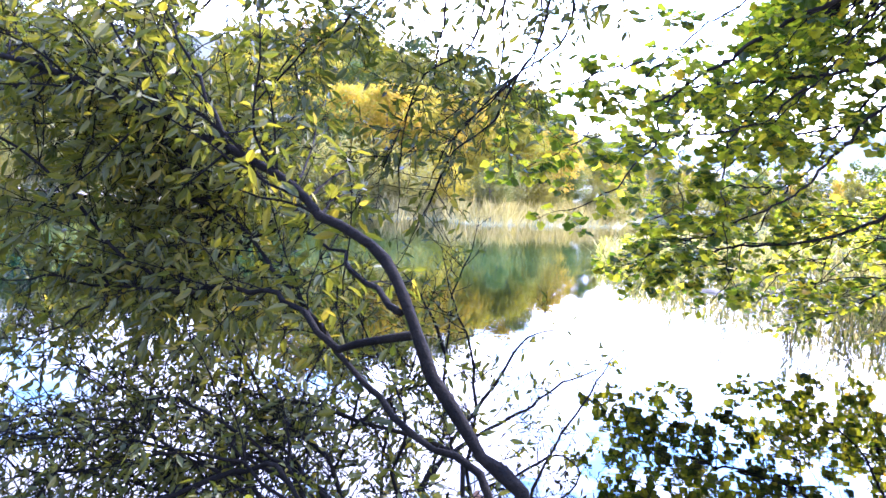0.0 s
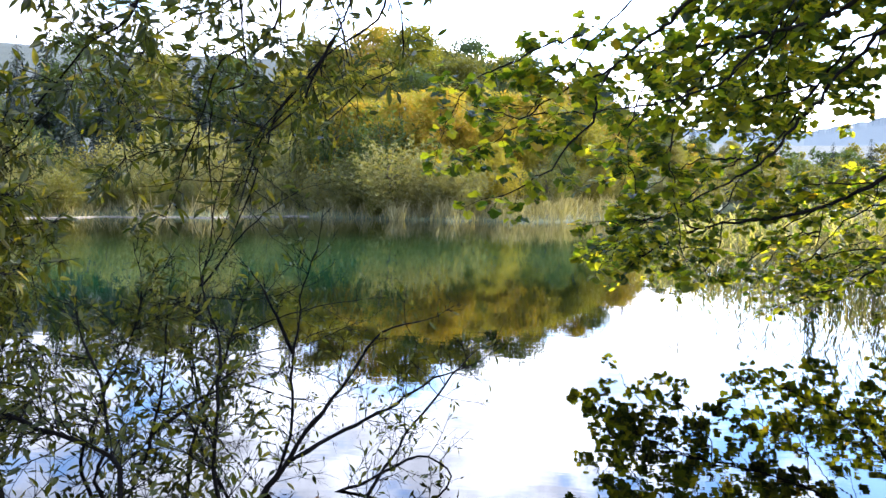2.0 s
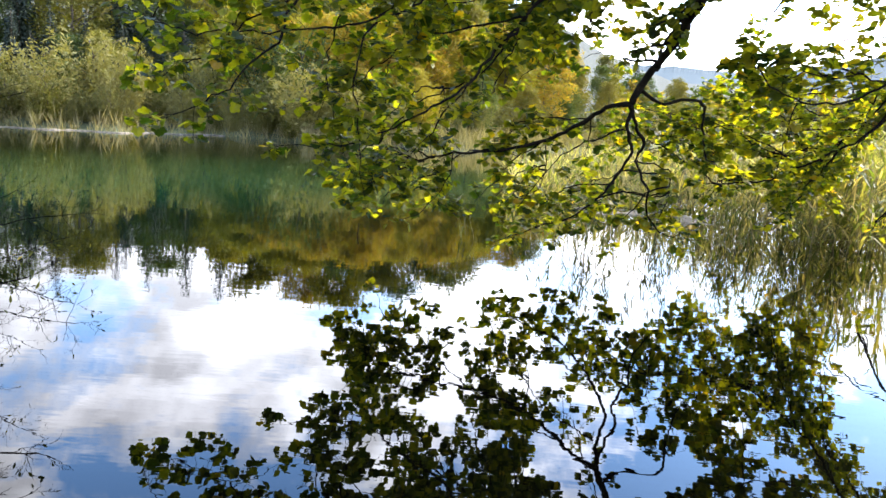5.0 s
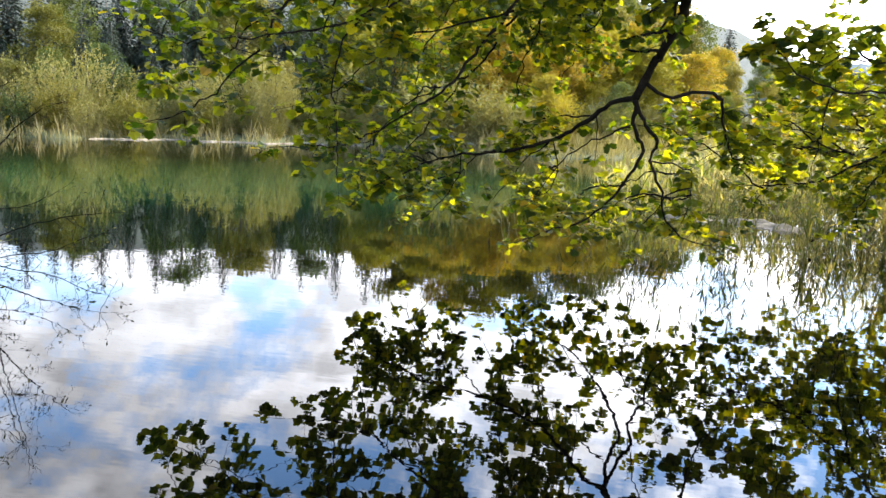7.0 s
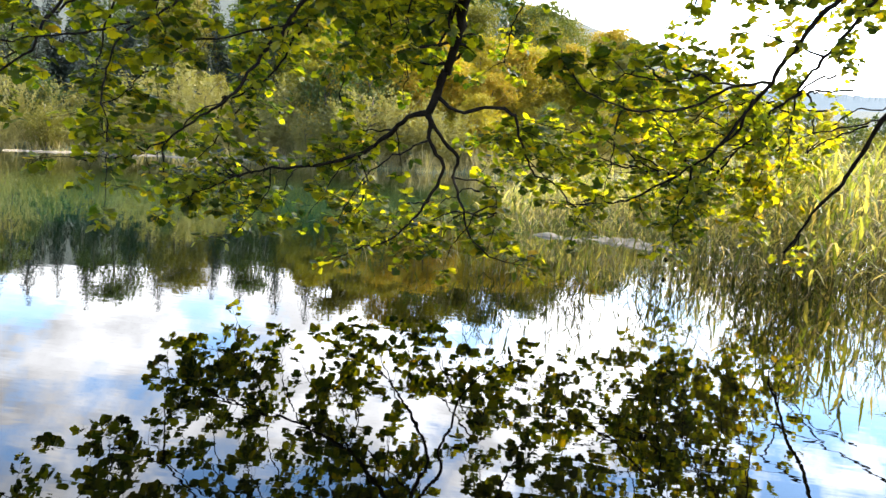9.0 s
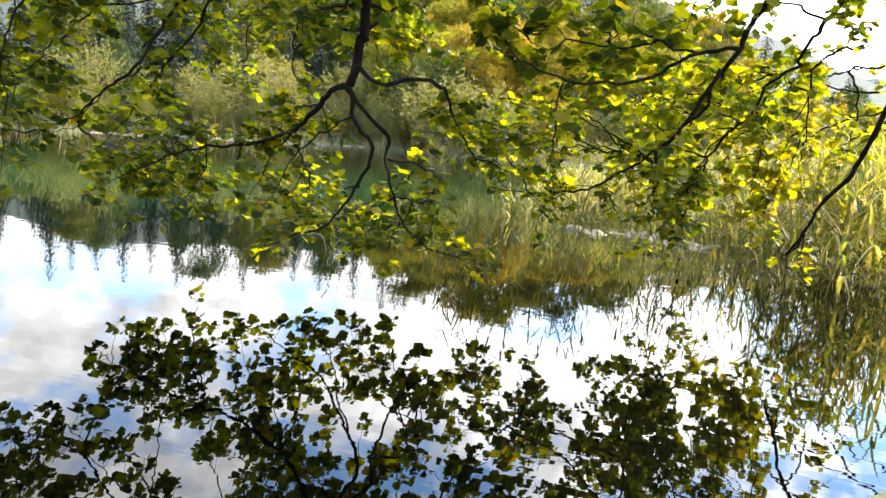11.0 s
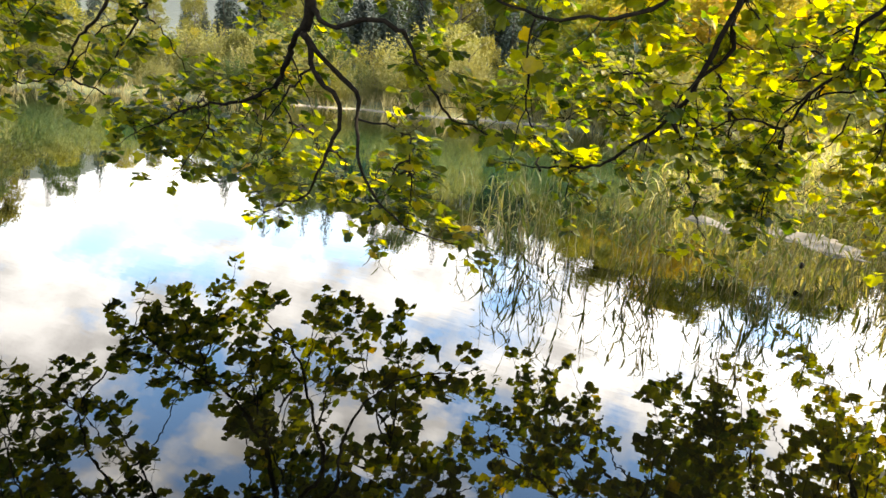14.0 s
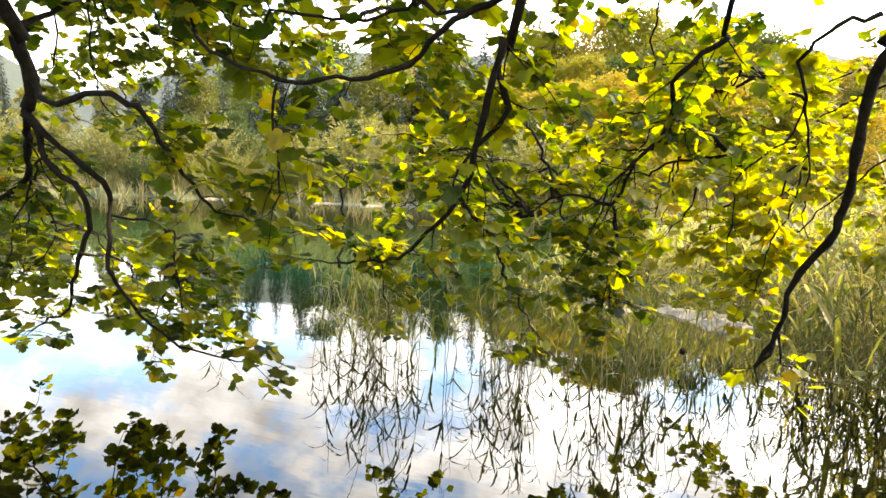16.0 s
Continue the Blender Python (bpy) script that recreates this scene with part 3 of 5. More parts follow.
    # back to front
    for row, (gap, deep) in enumerate(((2.6, 30), (2.9, 20), (3.1, 12), (3.4, 6))):
        head = -84.0
        while head < 13:
            head += gap * rng.uniform(0.65, 1.25)
            r = shore(head) + deep + rng.uniform(-3, 3)
            up = float(np.interp(head, SKY_HEAD, SKY_UP))
            x, y = HUB[0] + r * math.sin(radians(head)), HUB[1] + r * math.cos(radians(head))
            z = float(ground_height(np.array([x]), np.array([y]))[0])
            top = 1.3 + math.tan(radians(up)) * r - z
            tall = top * (1.0, 0.80, 0.62, 0.46)[row] * rng.uniform(0.82, 1.03)
            tall = max(2.2, tall)
            u = rng.uniform()
            glow = math.exp(-((head + 12) / 9) ** 2)
            dark = 0.7 if -60 < head < -24 and row < 3 else 0.16 if -50 < head < -22 else 0.34 if row == 0 else 0.10
            if u < dark:
                plant("spruce", 0, head, r, tall * 1.05, rng.uniform(0, 360), rng.uniform(0.8, 1.1))
            elif u < dark + (0.03 if head < -22 else 0.12) + 0.5 * glow:
                plant("yellow", 0, head, r, tall, rng.uniform(0, 360), rng.uniform(0.85, 1.3))
            else:
                plant("olive", int(rng.uniform() < 0.42), head, r, tall, rng.uniform(0, 360), rng.uniform(0.85, 1.3))
    # shrubs at the water
    for deep, lo, hi, gap in ((4.6, 3.0, 4.6, 2.2), (2.6, 2.0, 3.6, 1.9), (1.2, 1.0, 2.2, 1.7)):
        head = -86.0
        while head < 12:
            head += gap * rng.uniform(0.45, 1.35)
            low = 0.55 if -16 < head < 12 else 1.0
            plant("shrub", int(rng.choice([0, 0, 0, 0, 1, 2] if head < -20 else [0, 0, 0, 1, 1, 1, 2, 2, 3])), head, shore(head) + deep + rng.uniform(-0.8, 0.8) + (3 if -16 < head else 0), rng.uniform(lo, hi) * low * rng.choice([0.6, 0.85, 1.0, 1.0, 1.3]), rng.uniform(0, 360), rng.uniform(0.75, 1.35))
    # sunlit golden stand with pale bushes before it
    own = np.random.default_rng(61)
    for head in np.arange(-22.0, 4.0, 1.7):
        plant("yellow", 0, head, shore(head) + own.uniform(6, 11), own.uniform(4.2, 6.4), own.uniform(0, 360), own.uniform(1.1, 1.5))
    for head in np.arange(-27.0, 4.0, 2.0):
        plant("shrub", int(own.choice([0, 0, 3, 3, 1])), head, shore(head) + own.uniform(3, 5), own.uniform(2.2, 3.6), own.uniform(0, 360), own.uniform(1.0, 1.5))
    for head, tall in ((-19.5, 3.3), (-16.6, 4.0), (-13.6, 3.6), (-10.5, 3.0)):
        plant("shrub", 0, head, shore(head) + 1.6, tall, own.uniform(0, 360), 1.4)
    head = 8.0
    while head < 60:
        head += rng.uniform(0.5, 1.1)
        r = shore(head)
        plant("far", 3, head, r + rng.uniform(0.5, 5), rng.uniform(1.8, 3.6) * r / 60, rng.uniform(0, 360), rng.uniform(1.1, 1.7))
    # beyond the point: the far right shore
    head = 9.0
    while head < 66:
        head += rng.uniform(0.3, 0.6)
        r = shore(head) + rng.uniform(2, 26)
        up = float(np.interp(head, [9, 16, 30, 50], [4.2, 3.2, 4.2, 6.5]))
        kind = int(rng.choice([0, 0, 1, 1, 2, 4, 4]))
        plant("spruce" if kind == 4 else "far", kind % 4, head, r, max(3.0, math.tan(radians(up)) * r * rng.uniform(0.7, 1.1)), rng.uniform(0, 360), rng.uniform(0.9, 1.4))


far_woods()


# ---- reeds ----
def reed_blades(me, rng, x, y, z, tall, bend, half=WILLOW_HALF, leaves=3):
    """Stiff blades rising from one foot."""
    n = len(x)
    for k in range(leaves):
        w = np.stack([rng.normal(size=n) * bend, rng.normal(size=n) * bend, np.ones(n)], -1)
        up = np.stack([rng.normal(size=n), rng.normal(size=n), 0.05 * np.ones(n)], -1)
        put_leaves(me, half, np.stack([x, y, z], -1) + rng.normal(size=(n, 3)) * (0.03, 0.03, 0), w, up, tall * rng.uniform(0.55, 1.0, n), 0.1, 0.12)


FAR_BLADE = [(0.0, 0.0), (0.012, 0.1), (0.015, 0.6), (0.0, 1.0)]


def far_reeds():
    rng = np.random.default_rng(31)
    me = Mesh()
    n = 11000
    head = np.concatenate([rng.uniform(-88, -14, n // 4), rng.uniform(-17, 13, n - n // 4)])
    s = np.interp(head, HEADINGS, REACH) + 0.7 * np.sin(head * 0.45) + 0.5 * np.sin(head * 1.3 + 1)
    r = s + rng.uniform(-0.7, 2.2, n) + np.where(head > -16, rng.uniform(-0.5, 5, n), 0)
    x, y = HUB[0] + r * np.sin(np.radians(head)), HUB[1] + r * np.cos(np.radians(head))
    z = np.maximum(ground_height(x, y), -0.4)
    reed_blades(me, rng, x, y, z, rng.uniform(0.35, 1.1, n) * (0.7 + 0.5 * np.sin(head * 2.3) ** 2), 0.3, FAR_BLADE, 2)
    return tagged(me.make("reed_belt", REED_DRY), "pale dry reeds lining the far shore", "reeds", kind="stuff")


far_reeds()


def shore_rim():
    """Thin pale line of drift and mud where the far bank meets the water."""
    me = Mesh()
    rng = np.random.default_rng(8)
    h = np.linspace(-44, -23, 120)
    s = np.interp(h, HEADINGS, REACH) + 0.7 * np.sin(h * 0.45) + 0.5 * np.sin(h * 1.3 + 1) - 0.75
    w = 0.03 + 0.10 * np.abs(np.sin(h * 1.1)) * rng.uniform(size=len(h))
    rows = []
    for off, z in ((0, -0.05), (0, 0.02), (1, 0.045), (1, -0.05)):
        r = s + off * w
        rows.append(np.stack([HUB[0] + r * np.sin(np.radians(h)), HUB[1] + r * np.cos(np.radians(h)), np.full(len(h), z) + rng.normal(size=len(h)) * 0.012], -1))
    n = len(h)
    me.put(np.concatenate(rows), [(k * n + i, k * n + i + 1, (k + 1) * n + i + 1, (k + 1) * n + i) for k in range(3) for i in range(n - 1)])
    return tagged(me.make("driftwood_line", MUD), "pale bleached driftwood line along the far shore", "driftwood")


shore_rim()


def mud_bank():
    """A low pale mud bank among the reeds."""
    me = Mesh()
    nx, ny = 46, 22
    u, v = np.meshgrid(np.linspace(-1, 1, nx), np.linspace(-1, 1, ny), indexing="ij")
    along = (u + 1) / 2 * 3
    x = np.interp(along, [0, 1, 2, 3], [4.5, 5.3, 6.0, 6.9]) + 0.2 * v
    y = np.interp(along, [0, 1, 2, 3], [12.3, 12.25, 12.0, 11.3]) + np.interp(along, [0, 1, 2, 3], [0.3, 0.6, 0.5, 0.2]) * v
    bump = np.array([[noise.noise(Vector((px * 2.1, py * 3.2, 0.3))) + 0.5 * noise.noise(Vector((px * 6.0, py * 8.0, 2.0))) for px, py in zip(a, c)] for a, c in zip(x, y)])
    z = 0.07 * (1 - u ** 4) * (1 - v ** 2) + 0.11 * bump - 0.05
    me.put(np.stack([x, y, z], -1).reshape(-1, 3), [(i * ny + k, (i + 1) * ny + k, (i + 1) * ny + k + 1, i * ny + k + 1) for i in range(nx - 1) for k in range(ny - 1)])
    return tagged(me.make("mud_bank", MUD, smooth=True), "low pale sandy mud bank among the reeds", "mud bank")


mud_bank()


# ---- near trees ----
class Tree:
    """A tree or shrub: limbs are parts, twigs and most leaves are joined, some leaves are parts."""

    def __init__(self, name, label, category, half, leaf_mat, bark, seed, leaf_size, place=(0, 0, 0)):
        self.root = tagged(empty(name, place), label, category)
        self.place = np.array(place, dtype=float)
        self.half, self.leaf_mat, self.bark, self.size = half, leaf_mat, bark, leaf_size
        self.rng = np.random.default_rng(seed)
        self.twigs, self.leaves, self.lines = Mesh(), [], []
        self.fork, self.flat = 0, False

    def limb(self, ctrl, r0, r1, leafy=(0.0, 1.0), twigs=9.0, length=0.34, name="limb", leaves=1.0, wobble=0.02, sides=7, droop=0.5, size=1.0, away=(0.0, 0.0, 0.0), high=False, knots=0.09):
        rng = self.rng
        self.grow, self.high = size, high
        ctrl = [np.array(c, dtype=float) for c in ctrl]
        if len(self.lines):
            every = np.concatenate(self.lines)
            gap = np.linalg.norm(every - ctrl[0], axis=1)
            if gap.min() < 0.3:
                ctrl[0] = every[gap.argmin()]
        pts = curve_points(ctrl, 0.05)
        wob = np.cumsum(rng.normal(size=pts.shape) * wobble, axis=0)
        wob -= np.linspace(0, 1, len(pts))[:, None] * wob[-1]
        pts = pts + wob * 0.6
        self.lines.append(pts)
        self.twigs = Mesh()
        me = Mesh()
        tube(me, pts - self.place, r0, r1, sides, 0.8, knots, rng)
        wood = me.make(name, self.bark, self.root, smooth=True)
        seg = np.linalg.norm(np.diff(pts, axis=0), axis=1)
        total = seg.sum()
        cum = np.concatenate([[0], np.cumsum(seg)]) / total
        n = int(total * (leafy[1] - leafy[0]) * twigs)
        for s in np.sort(rng.uniform(leafy[0], leafy[1], n)):
            i = min(len(pts) - 2, int(np.searchsorted(cum, s)))
            t = unit(pts[i + 1] - pts[max(0, i - 1)])
            side = unit(np.cross(t, rng.normal(size=3)))
            self.twig(pts[i], unit(0.55 * t + side + np.array(away) + (0, 0, 0.12)), length * rng.uniform(0.45, 1.35), max(0.0022, r1 * 0.55), leaves, droop)
        if leafy[1] >= 1.0 and twigs > 0:
            self.twig(pts[-1], unit(pts[-1] - pts[-4]), length, r1 * 0.8, leaves, droop)
        if self.twigs.n:
            tagged(self.twigs.make("twig_spray", self.bark, wood), kind="stuff")

    def twig(self, start, way, length, r, leaves, droop):
        rng = self.rng
        n = max(4, int(length / 0.05))
        p, pts = np.array(start), [np.array(start)]
        w = np.array(way)
        for k in range(n):
            w = unit(w + rng.normal(size=3) * 0.16 + np.array((0, 0, -droop * 0.10)))
            p = p + w * length / n
            pts.append(p)
        pts = np.array(pts)
        tube(self.twigs, pts - self.place, r, r * 0.45, 3)
        if self.fork and length > 0.08:
            for k in range(self.fork):
                i = int(rng.integers(1, n))
                t = unit(pts[i + 1] - pts[i - 1])
                self.twig(pts[i], unit(t + 0.8 * unit(np.cross(t, rng.normal(size=3)))), length * rng.uniform(0.3, 0.65), r * 0.6, leaves * 0.5, droop)
        big = self.size * self.grow
        step = 0.62 * big
        count = rng.poisson(max(0.0, length / step * leaves * (1.5 if self.flat and not self.high else 1.9)))
        for k in range(count):
            s = rng.uniform(0.12, 1.0) ** (0.45 if self.flat else 0.8)
            i = min(n - 1, int(s * n))
            t = unit(pts[i + 1] - pts[i])
            out = unit(np.cross(t, rng.normal(size=3)) + 0.5 * t + np.array((0, 0, 0.15)))
            stalk = big * rng.uniform(0.35, 0.8)
            q = pts[i] + out * stalk
            if not self.high:
                tube(self.twigs, np.array([pts[i], q]) - self.place, 0.0011, 0.0009, 3)
            if self.flat:
                w2 = unit(out * (1, 1, 0.45) + np.array((0, 0, -0.25)) + rng.normal(size=3) * (0.25, 0.25, 0.17))
                up = unit(np.array((0.12, 0.16, 1.0)) + rng.normal(size=3) * 0.28)
            else:
                w2 = unit(out + np.array((0, 0, -droop)) + rng.normal(size=3) * 0.35)
                up = unit(np.array((0.35, 0.45, 0.75)) + rng.normal(size=3) * 0.5)
            self.leaves.append((q - self.place, w2, up, big * rng.uniform(0.6, 1.25), self.high))

    def finish(self, pick=None, most=300, leaf_label=""):
        data = single_leaf("leaf", self.half, self.leaf_mat)
        rest, single = [], 0
        for q, w, up, s, high in self.leaves:
            g = q + self.place
            if not high and pick is not None and single < most and pick[0] < g[0] < pick[1] and pick[2] < g[1] < pick[3] and pick[4] < g[2] < pick[5]:
                ob = new("leaf", data)
                ob.parent = self.root
                ob.matrix_local = leaf_pose(q, w, up, s)
                single += 1
            else:
                rest.append((q, w, up, s, high))
        for top in (False, True):
            some = [r for r in rest if r[4] == top]
            if some:
                me = Mesh()
                put_leaves(me, MAPLE_SIMPLE if top else self.half, *[np.array([r[k] for r in some]) for k in range(4)])
                tagged(me.make("upper_foliage" if top else "foliage", self.leaf_mat, self.root), kind="stuff")
        return len(self.leaves)


LEAF = 0.064

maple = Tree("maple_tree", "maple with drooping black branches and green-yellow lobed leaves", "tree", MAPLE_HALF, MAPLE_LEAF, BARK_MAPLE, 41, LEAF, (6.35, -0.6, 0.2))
maple.flat = True
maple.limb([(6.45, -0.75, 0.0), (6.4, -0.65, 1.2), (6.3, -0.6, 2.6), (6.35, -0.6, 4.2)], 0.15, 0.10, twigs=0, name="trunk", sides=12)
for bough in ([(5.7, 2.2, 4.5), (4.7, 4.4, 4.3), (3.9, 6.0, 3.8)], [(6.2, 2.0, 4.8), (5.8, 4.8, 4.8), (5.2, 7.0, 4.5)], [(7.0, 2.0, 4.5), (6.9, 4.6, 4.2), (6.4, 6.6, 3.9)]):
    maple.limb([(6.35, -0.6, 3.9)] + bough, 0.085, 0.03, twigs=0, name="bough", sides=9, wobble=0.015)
BOUGHS = np.concatenate(maple.lines[1:4])[30:]


def bough_root(end, back=(0.5, -1.5, 0.7)):
    """The nearest wood from which a side limb to end can grow."""
    return BOUGHS[np.linalg.norm(BOUGHS - (end + np.array(back)), axis=1).argmin()]


maple.limb([(5.4, 3.0, 4.45), (4.95, 4.3, 3.4), (4.31, 5.85, 1.97), (4.23, 6.01, 1.8), (4.17, 6.12, 1.66), (4.13, 6.13, 1.53)], 0.05, 0.03, (0.2, 0.9), 12, 0.35, away=(0.0, 0.6, 0.45), droop=0.2, wobble=0.015)
maple.limb([(4.13, 6.13, 1.53), (3.97, 6.19, 1.48), (3.8, 6.28, 1.38), (3.47, 6.43, 1.17), (3.02, 6.54, 1.06), (2.75, 6.54, 1.01), (2.35, 6.47, 0.88), (2.04, 6.38, 0.76)], 0.022, 0.005, (0.2, 1.0), 30, 0.28, away=(0.0, 0.6, 0.45), droop=0.2, wobble=0.015)
maple.limb([(4.13, 6.13, 1.53), (4.14, 6.28, 1.33), (4.2, 6.42, 1.12), (4.1, 6.45, 0.9), (3.98, 6.47, 0.73), (3.8, 6.55, 0.58), (3.5, 6.58, 0.45), (3.3, 6.6, 0.36)], 0.019, 0.004, (0.45, 1.0), 17, 0.22, away=(0.0, 0.6, 0.45), droop=0.2, wobble=0.015)
maple.limb([(4.14, 6.13, 1.51), (4.22, 6.26, 1.34), (4.31, 6.37, 1.22), (4.27, 6.42, 1.08), (4.34, 6.35, 0.93), (4.38, 6.32, 0.83), (4.42, 6.45, 0.66), (4.5, 6.55, 0.54), (4.68, 6.69, 0.43), (4.85, 6.8, 0.4)], 0.018, 0.003, (0.5, 1.0), 12, 0.18, away=(0.0, 0.6, 0.45), droop=0.2, wobble=0.015)
maple.limb([(4.18, 6.12, 1.66), (4.33, 6.1, 1.56), (4.55, 6.14, 1.6), (4.68, 6.19, 1.55), (4.75, 6.33, 1.35), (4.85, 6.47, 1.13), (5.02, 6.64, 1.06)], 0.018, 0.004, (0.5, 1.0), 34, 0.3, away=(0.0, 0.6, 0.45), droop=0.2, wobble=0.015)
maple.limb([(4.29, 6.42, 1.08), (4.56, 6.5, 1.0), (4.6, 6.52, 0.8), (4.56, 6.6, 0.6)], 0.007, 0.003, (0.2, 1.0), 24, 0.22, away=(0.0, 0.6, 0.45), droop=0.2, wobble=0.015)
maple.limb([(3.83, 6.32, 1.42), (3.86, 6.36, 1.27), (3.86, 6.44, 1.16)], 0.006, 0.003, (0.3, 1.0), 9, 0.15, away=(0.0, 0.6, 0.45), droop=0.2, wobble=0.015)
maple.limb([(3.58, 6.56, 1.17), (3.55, 6.61, 0.96), (3.47, 6.55, 0.8), (3.25, 6.55, 0.69)], 0.006, 0.003, (0.3, 1.0), 18, 0.2, away=(0.0, 0.6, 0.45), droop=0.2, wobble=0.015)
maple.limb([(2.75, 6.54, 1.01), (2.72, 6.54, 0.8), (2.54, 6.48, 0.57), (2.37, 6.4, 0.48)], 0.006, 0.003, (0.2, 1.0), 20, 0.22, away=(0.0, 0.6, 0.45), droop=0.2, wobble=0.015)
maple.limb([(6.9, 4.4, 4.2), (7.05, 5.1, 3.3), (6.32, 6.21, 1.87), (6.26, 6.28, 1.73), (6.21, 6.35, 1.6), (6.13, 6.46, 1.43), (6.01, 6.61, 1.28), (5.81, 6.77, 1.1), (5.5, 6.91, 0.92), (5.19, 6.96, 0.9)], 0.032, 0.006, (0.3, 1.0), 13, 0.34, away=(-0.1, 0.95, 0.0), wobble=0.015, size=0.8)
maple.limb([(6.25, 6.33, 1.66), (6.25, 6.43, 1.53), (6.14, 6.46, 1.41)], 0.010, 0.009, (0, 1), 3, 0.2, away=(-0.1, 0.95, 0.0), wobble=0.015, size=0.8)
maple.limb([(6.02, 6.61, 1.25), (6.02, 6.89, 1.11), (6.0, 7.09, 0.95), (5.99, 7.29, 0.76), (6.02, 7.41, 0.59)], 0.010, 0.003, (0, 1), 15, 0.3, away=(-0.1, 0.95, 0.0), wobble=0.015, size=0.8)
maple.limb([(6.9, 4.4, 4.2), (7.4, 5.5, 3.4), (6.82, 6.99, 2.02), (6.78, 7.07, 1.87), (6.56, 7.15, 1.71), (6.51, 7.28, 1.58), (6.39, 7.33, 1.42), (6.3, 7.42, 1.25), (6.28, 7.62, 1.04)], 0.032, 0.006, (0.3, 1.0), 14, 0.34, away=(-0.1, 0.95, 0.0), wobble=0.015, size=0.8)
maple.limb([(6.51, 7.28, 1.58), (6.62, 7.52, 1.57), (6.72, 7.8, 1.48)], 0.009, 0.003, (0, 1), 18, 0.3, away=(-0.1, 0.95, 0.0), wobble=0.015, size=0.8)
maple.limb([(6.32, 7.42, 1.25), (6.1, 7.41, 1.24), (5.93, 7.42, 1.16)], 0.009, 0.003, (0, 1), 18, 0.3, away=(-0.1, 0.95, 0.0), wobble=0.015, size=0.8)
maple.limb([(6.3, 6.25, 1.81), (6.11, 6.32, 1.8), (5.92, 6.37, 1.68), (5.71, 6.3, 1.64), (5.5, 6.23, 1.62), (5.34, 6.2, 1.66), (5.19, 6.18, 1.76), (5.07, 6.19, 1.91)], 0.013, 0.005, (0.15, 1.0), 12, 0.26, size=1.05, away=(-0.1, 0.95, 0.0), wobble=0.015)
maple.limb([(5.49, 6.23, 1.62), (5.44, 6.24, 1.51), (5.43, 6.28, 1.33), (5.4, 6.3, 1.17)], 0.006, 0.004, (0, 1), 16, 0.28, size=1.05, away=(-0.1, 0.95, 0.0), wobble=0.015)
maple.limb([(6.14, 6.34, 1.82), (5.96, 6.35, 1.86), (5.75, 6.34, 1.83), (5.55, 6.28, 1.85), (5.36, 6.23, 1.81), (5.22, 6.21, 1.87)], 0.008, 0.004, (0, 1), 20, 0.26, size=1.2, away=(0, 0.4, 0.3))
maple.limb([(5.6, 2.2, 4.4), (4.09, 5.26, 3.01), (3.75, 5.82, 2.71), (3.43, 5.97, 2.46), (3.18, 6.03, 2.16), (2.87, 5.95, 1.62), (2.52, 5.88, 1.15)], 0.05, 0.004, (0.4, 1.0), 11, 0.32)
maple.limb([(5.6, 2.2, 4.4), (3.6, 5.53, 2.96), (3.06, 5.77, 2.6), (2.55, 5.82, 2.46), (1.85, 5.77, 2.32), (1.44, 5.77, 2.1), (1.07, 5.78, 1.9), (0.66, 5.72, 1.6)], 0.045, 0.004, (0.45, 1.0), 13, 0.32)
maple.limb([(1.97, 5.78, 2.34), (1.78, 5.7, 1.78), (1.84, 5.66, 1.36), (1.94, 5.64, 1.12)], 0.008, 0.003, (0, 1), 14, 0.3)
maple.limb([(1.5, 5.77, 2.47), (1.13, 5.73, 2.36), (0.8, 5.7, 2.21), (0.59, 5.66, 1.99), (0.42, 5.62, 1.68)], 0.01, 0.003, (0, 1), 16, 0.3)
maple.limb([(3.18, 6.03, 2.16), (2.53, 5.86, 1.93), (2.11, 5.7, 1.59), (1.75, 5.66, 1.44)], 0.01, 0.003, (0, 1), 14, 0.3)
maple.limb([(2.87, 5.95, 1.62), (2.45, 5.9, 1.41), (2.25, 5.87, 1.22), (1.96, 5.94, 1.11)], 0.008, 0.003, (0, 1), 9, 0.3)
maple.limb([(5.3, 3.0, 4.2), (4.0, 4.7, 3.2), (3.46, 5.61, 2.41), (3.13, 5.72, 2.13), (2.82, 5.7, 1.76), (2.57, 5.72, 1.51), (2.3, 5.74, 1.33), (2.02, 5.67, 1.18), (1.66, 5.59, 1.09)], 0.04, 0.004, (0.35, 1.0), 6, 0.3)
maple.limb([(2.51, 5.55, 2.43), (2.03, 5.46, 1.82), (2.06, 5.4, 1.39), (2.15, 5.33, 0.89)], 0.012, 0.003, (0.1, 1), 12, 0.3)
maple.limb([(3.4, 4.4, 3.5), (1.78, 5.5, 2.32), (1.41, 5.34, 1.73), (1.17, 5.24, 1.44), (0.88, 5.16, 1.26)], 0.03, 0.004, (0.3, 1), 9, 0.3)
maple.limb([(2.83, 5.6, 2.38), (2.28, 5.54, 2.0), (1.68, 5.4, 1.83), (1.13, 5.3, 1.79), (0.65, 5.23, 1.91)], 0.012, 0.003, (0, 1), 9, 0.3)
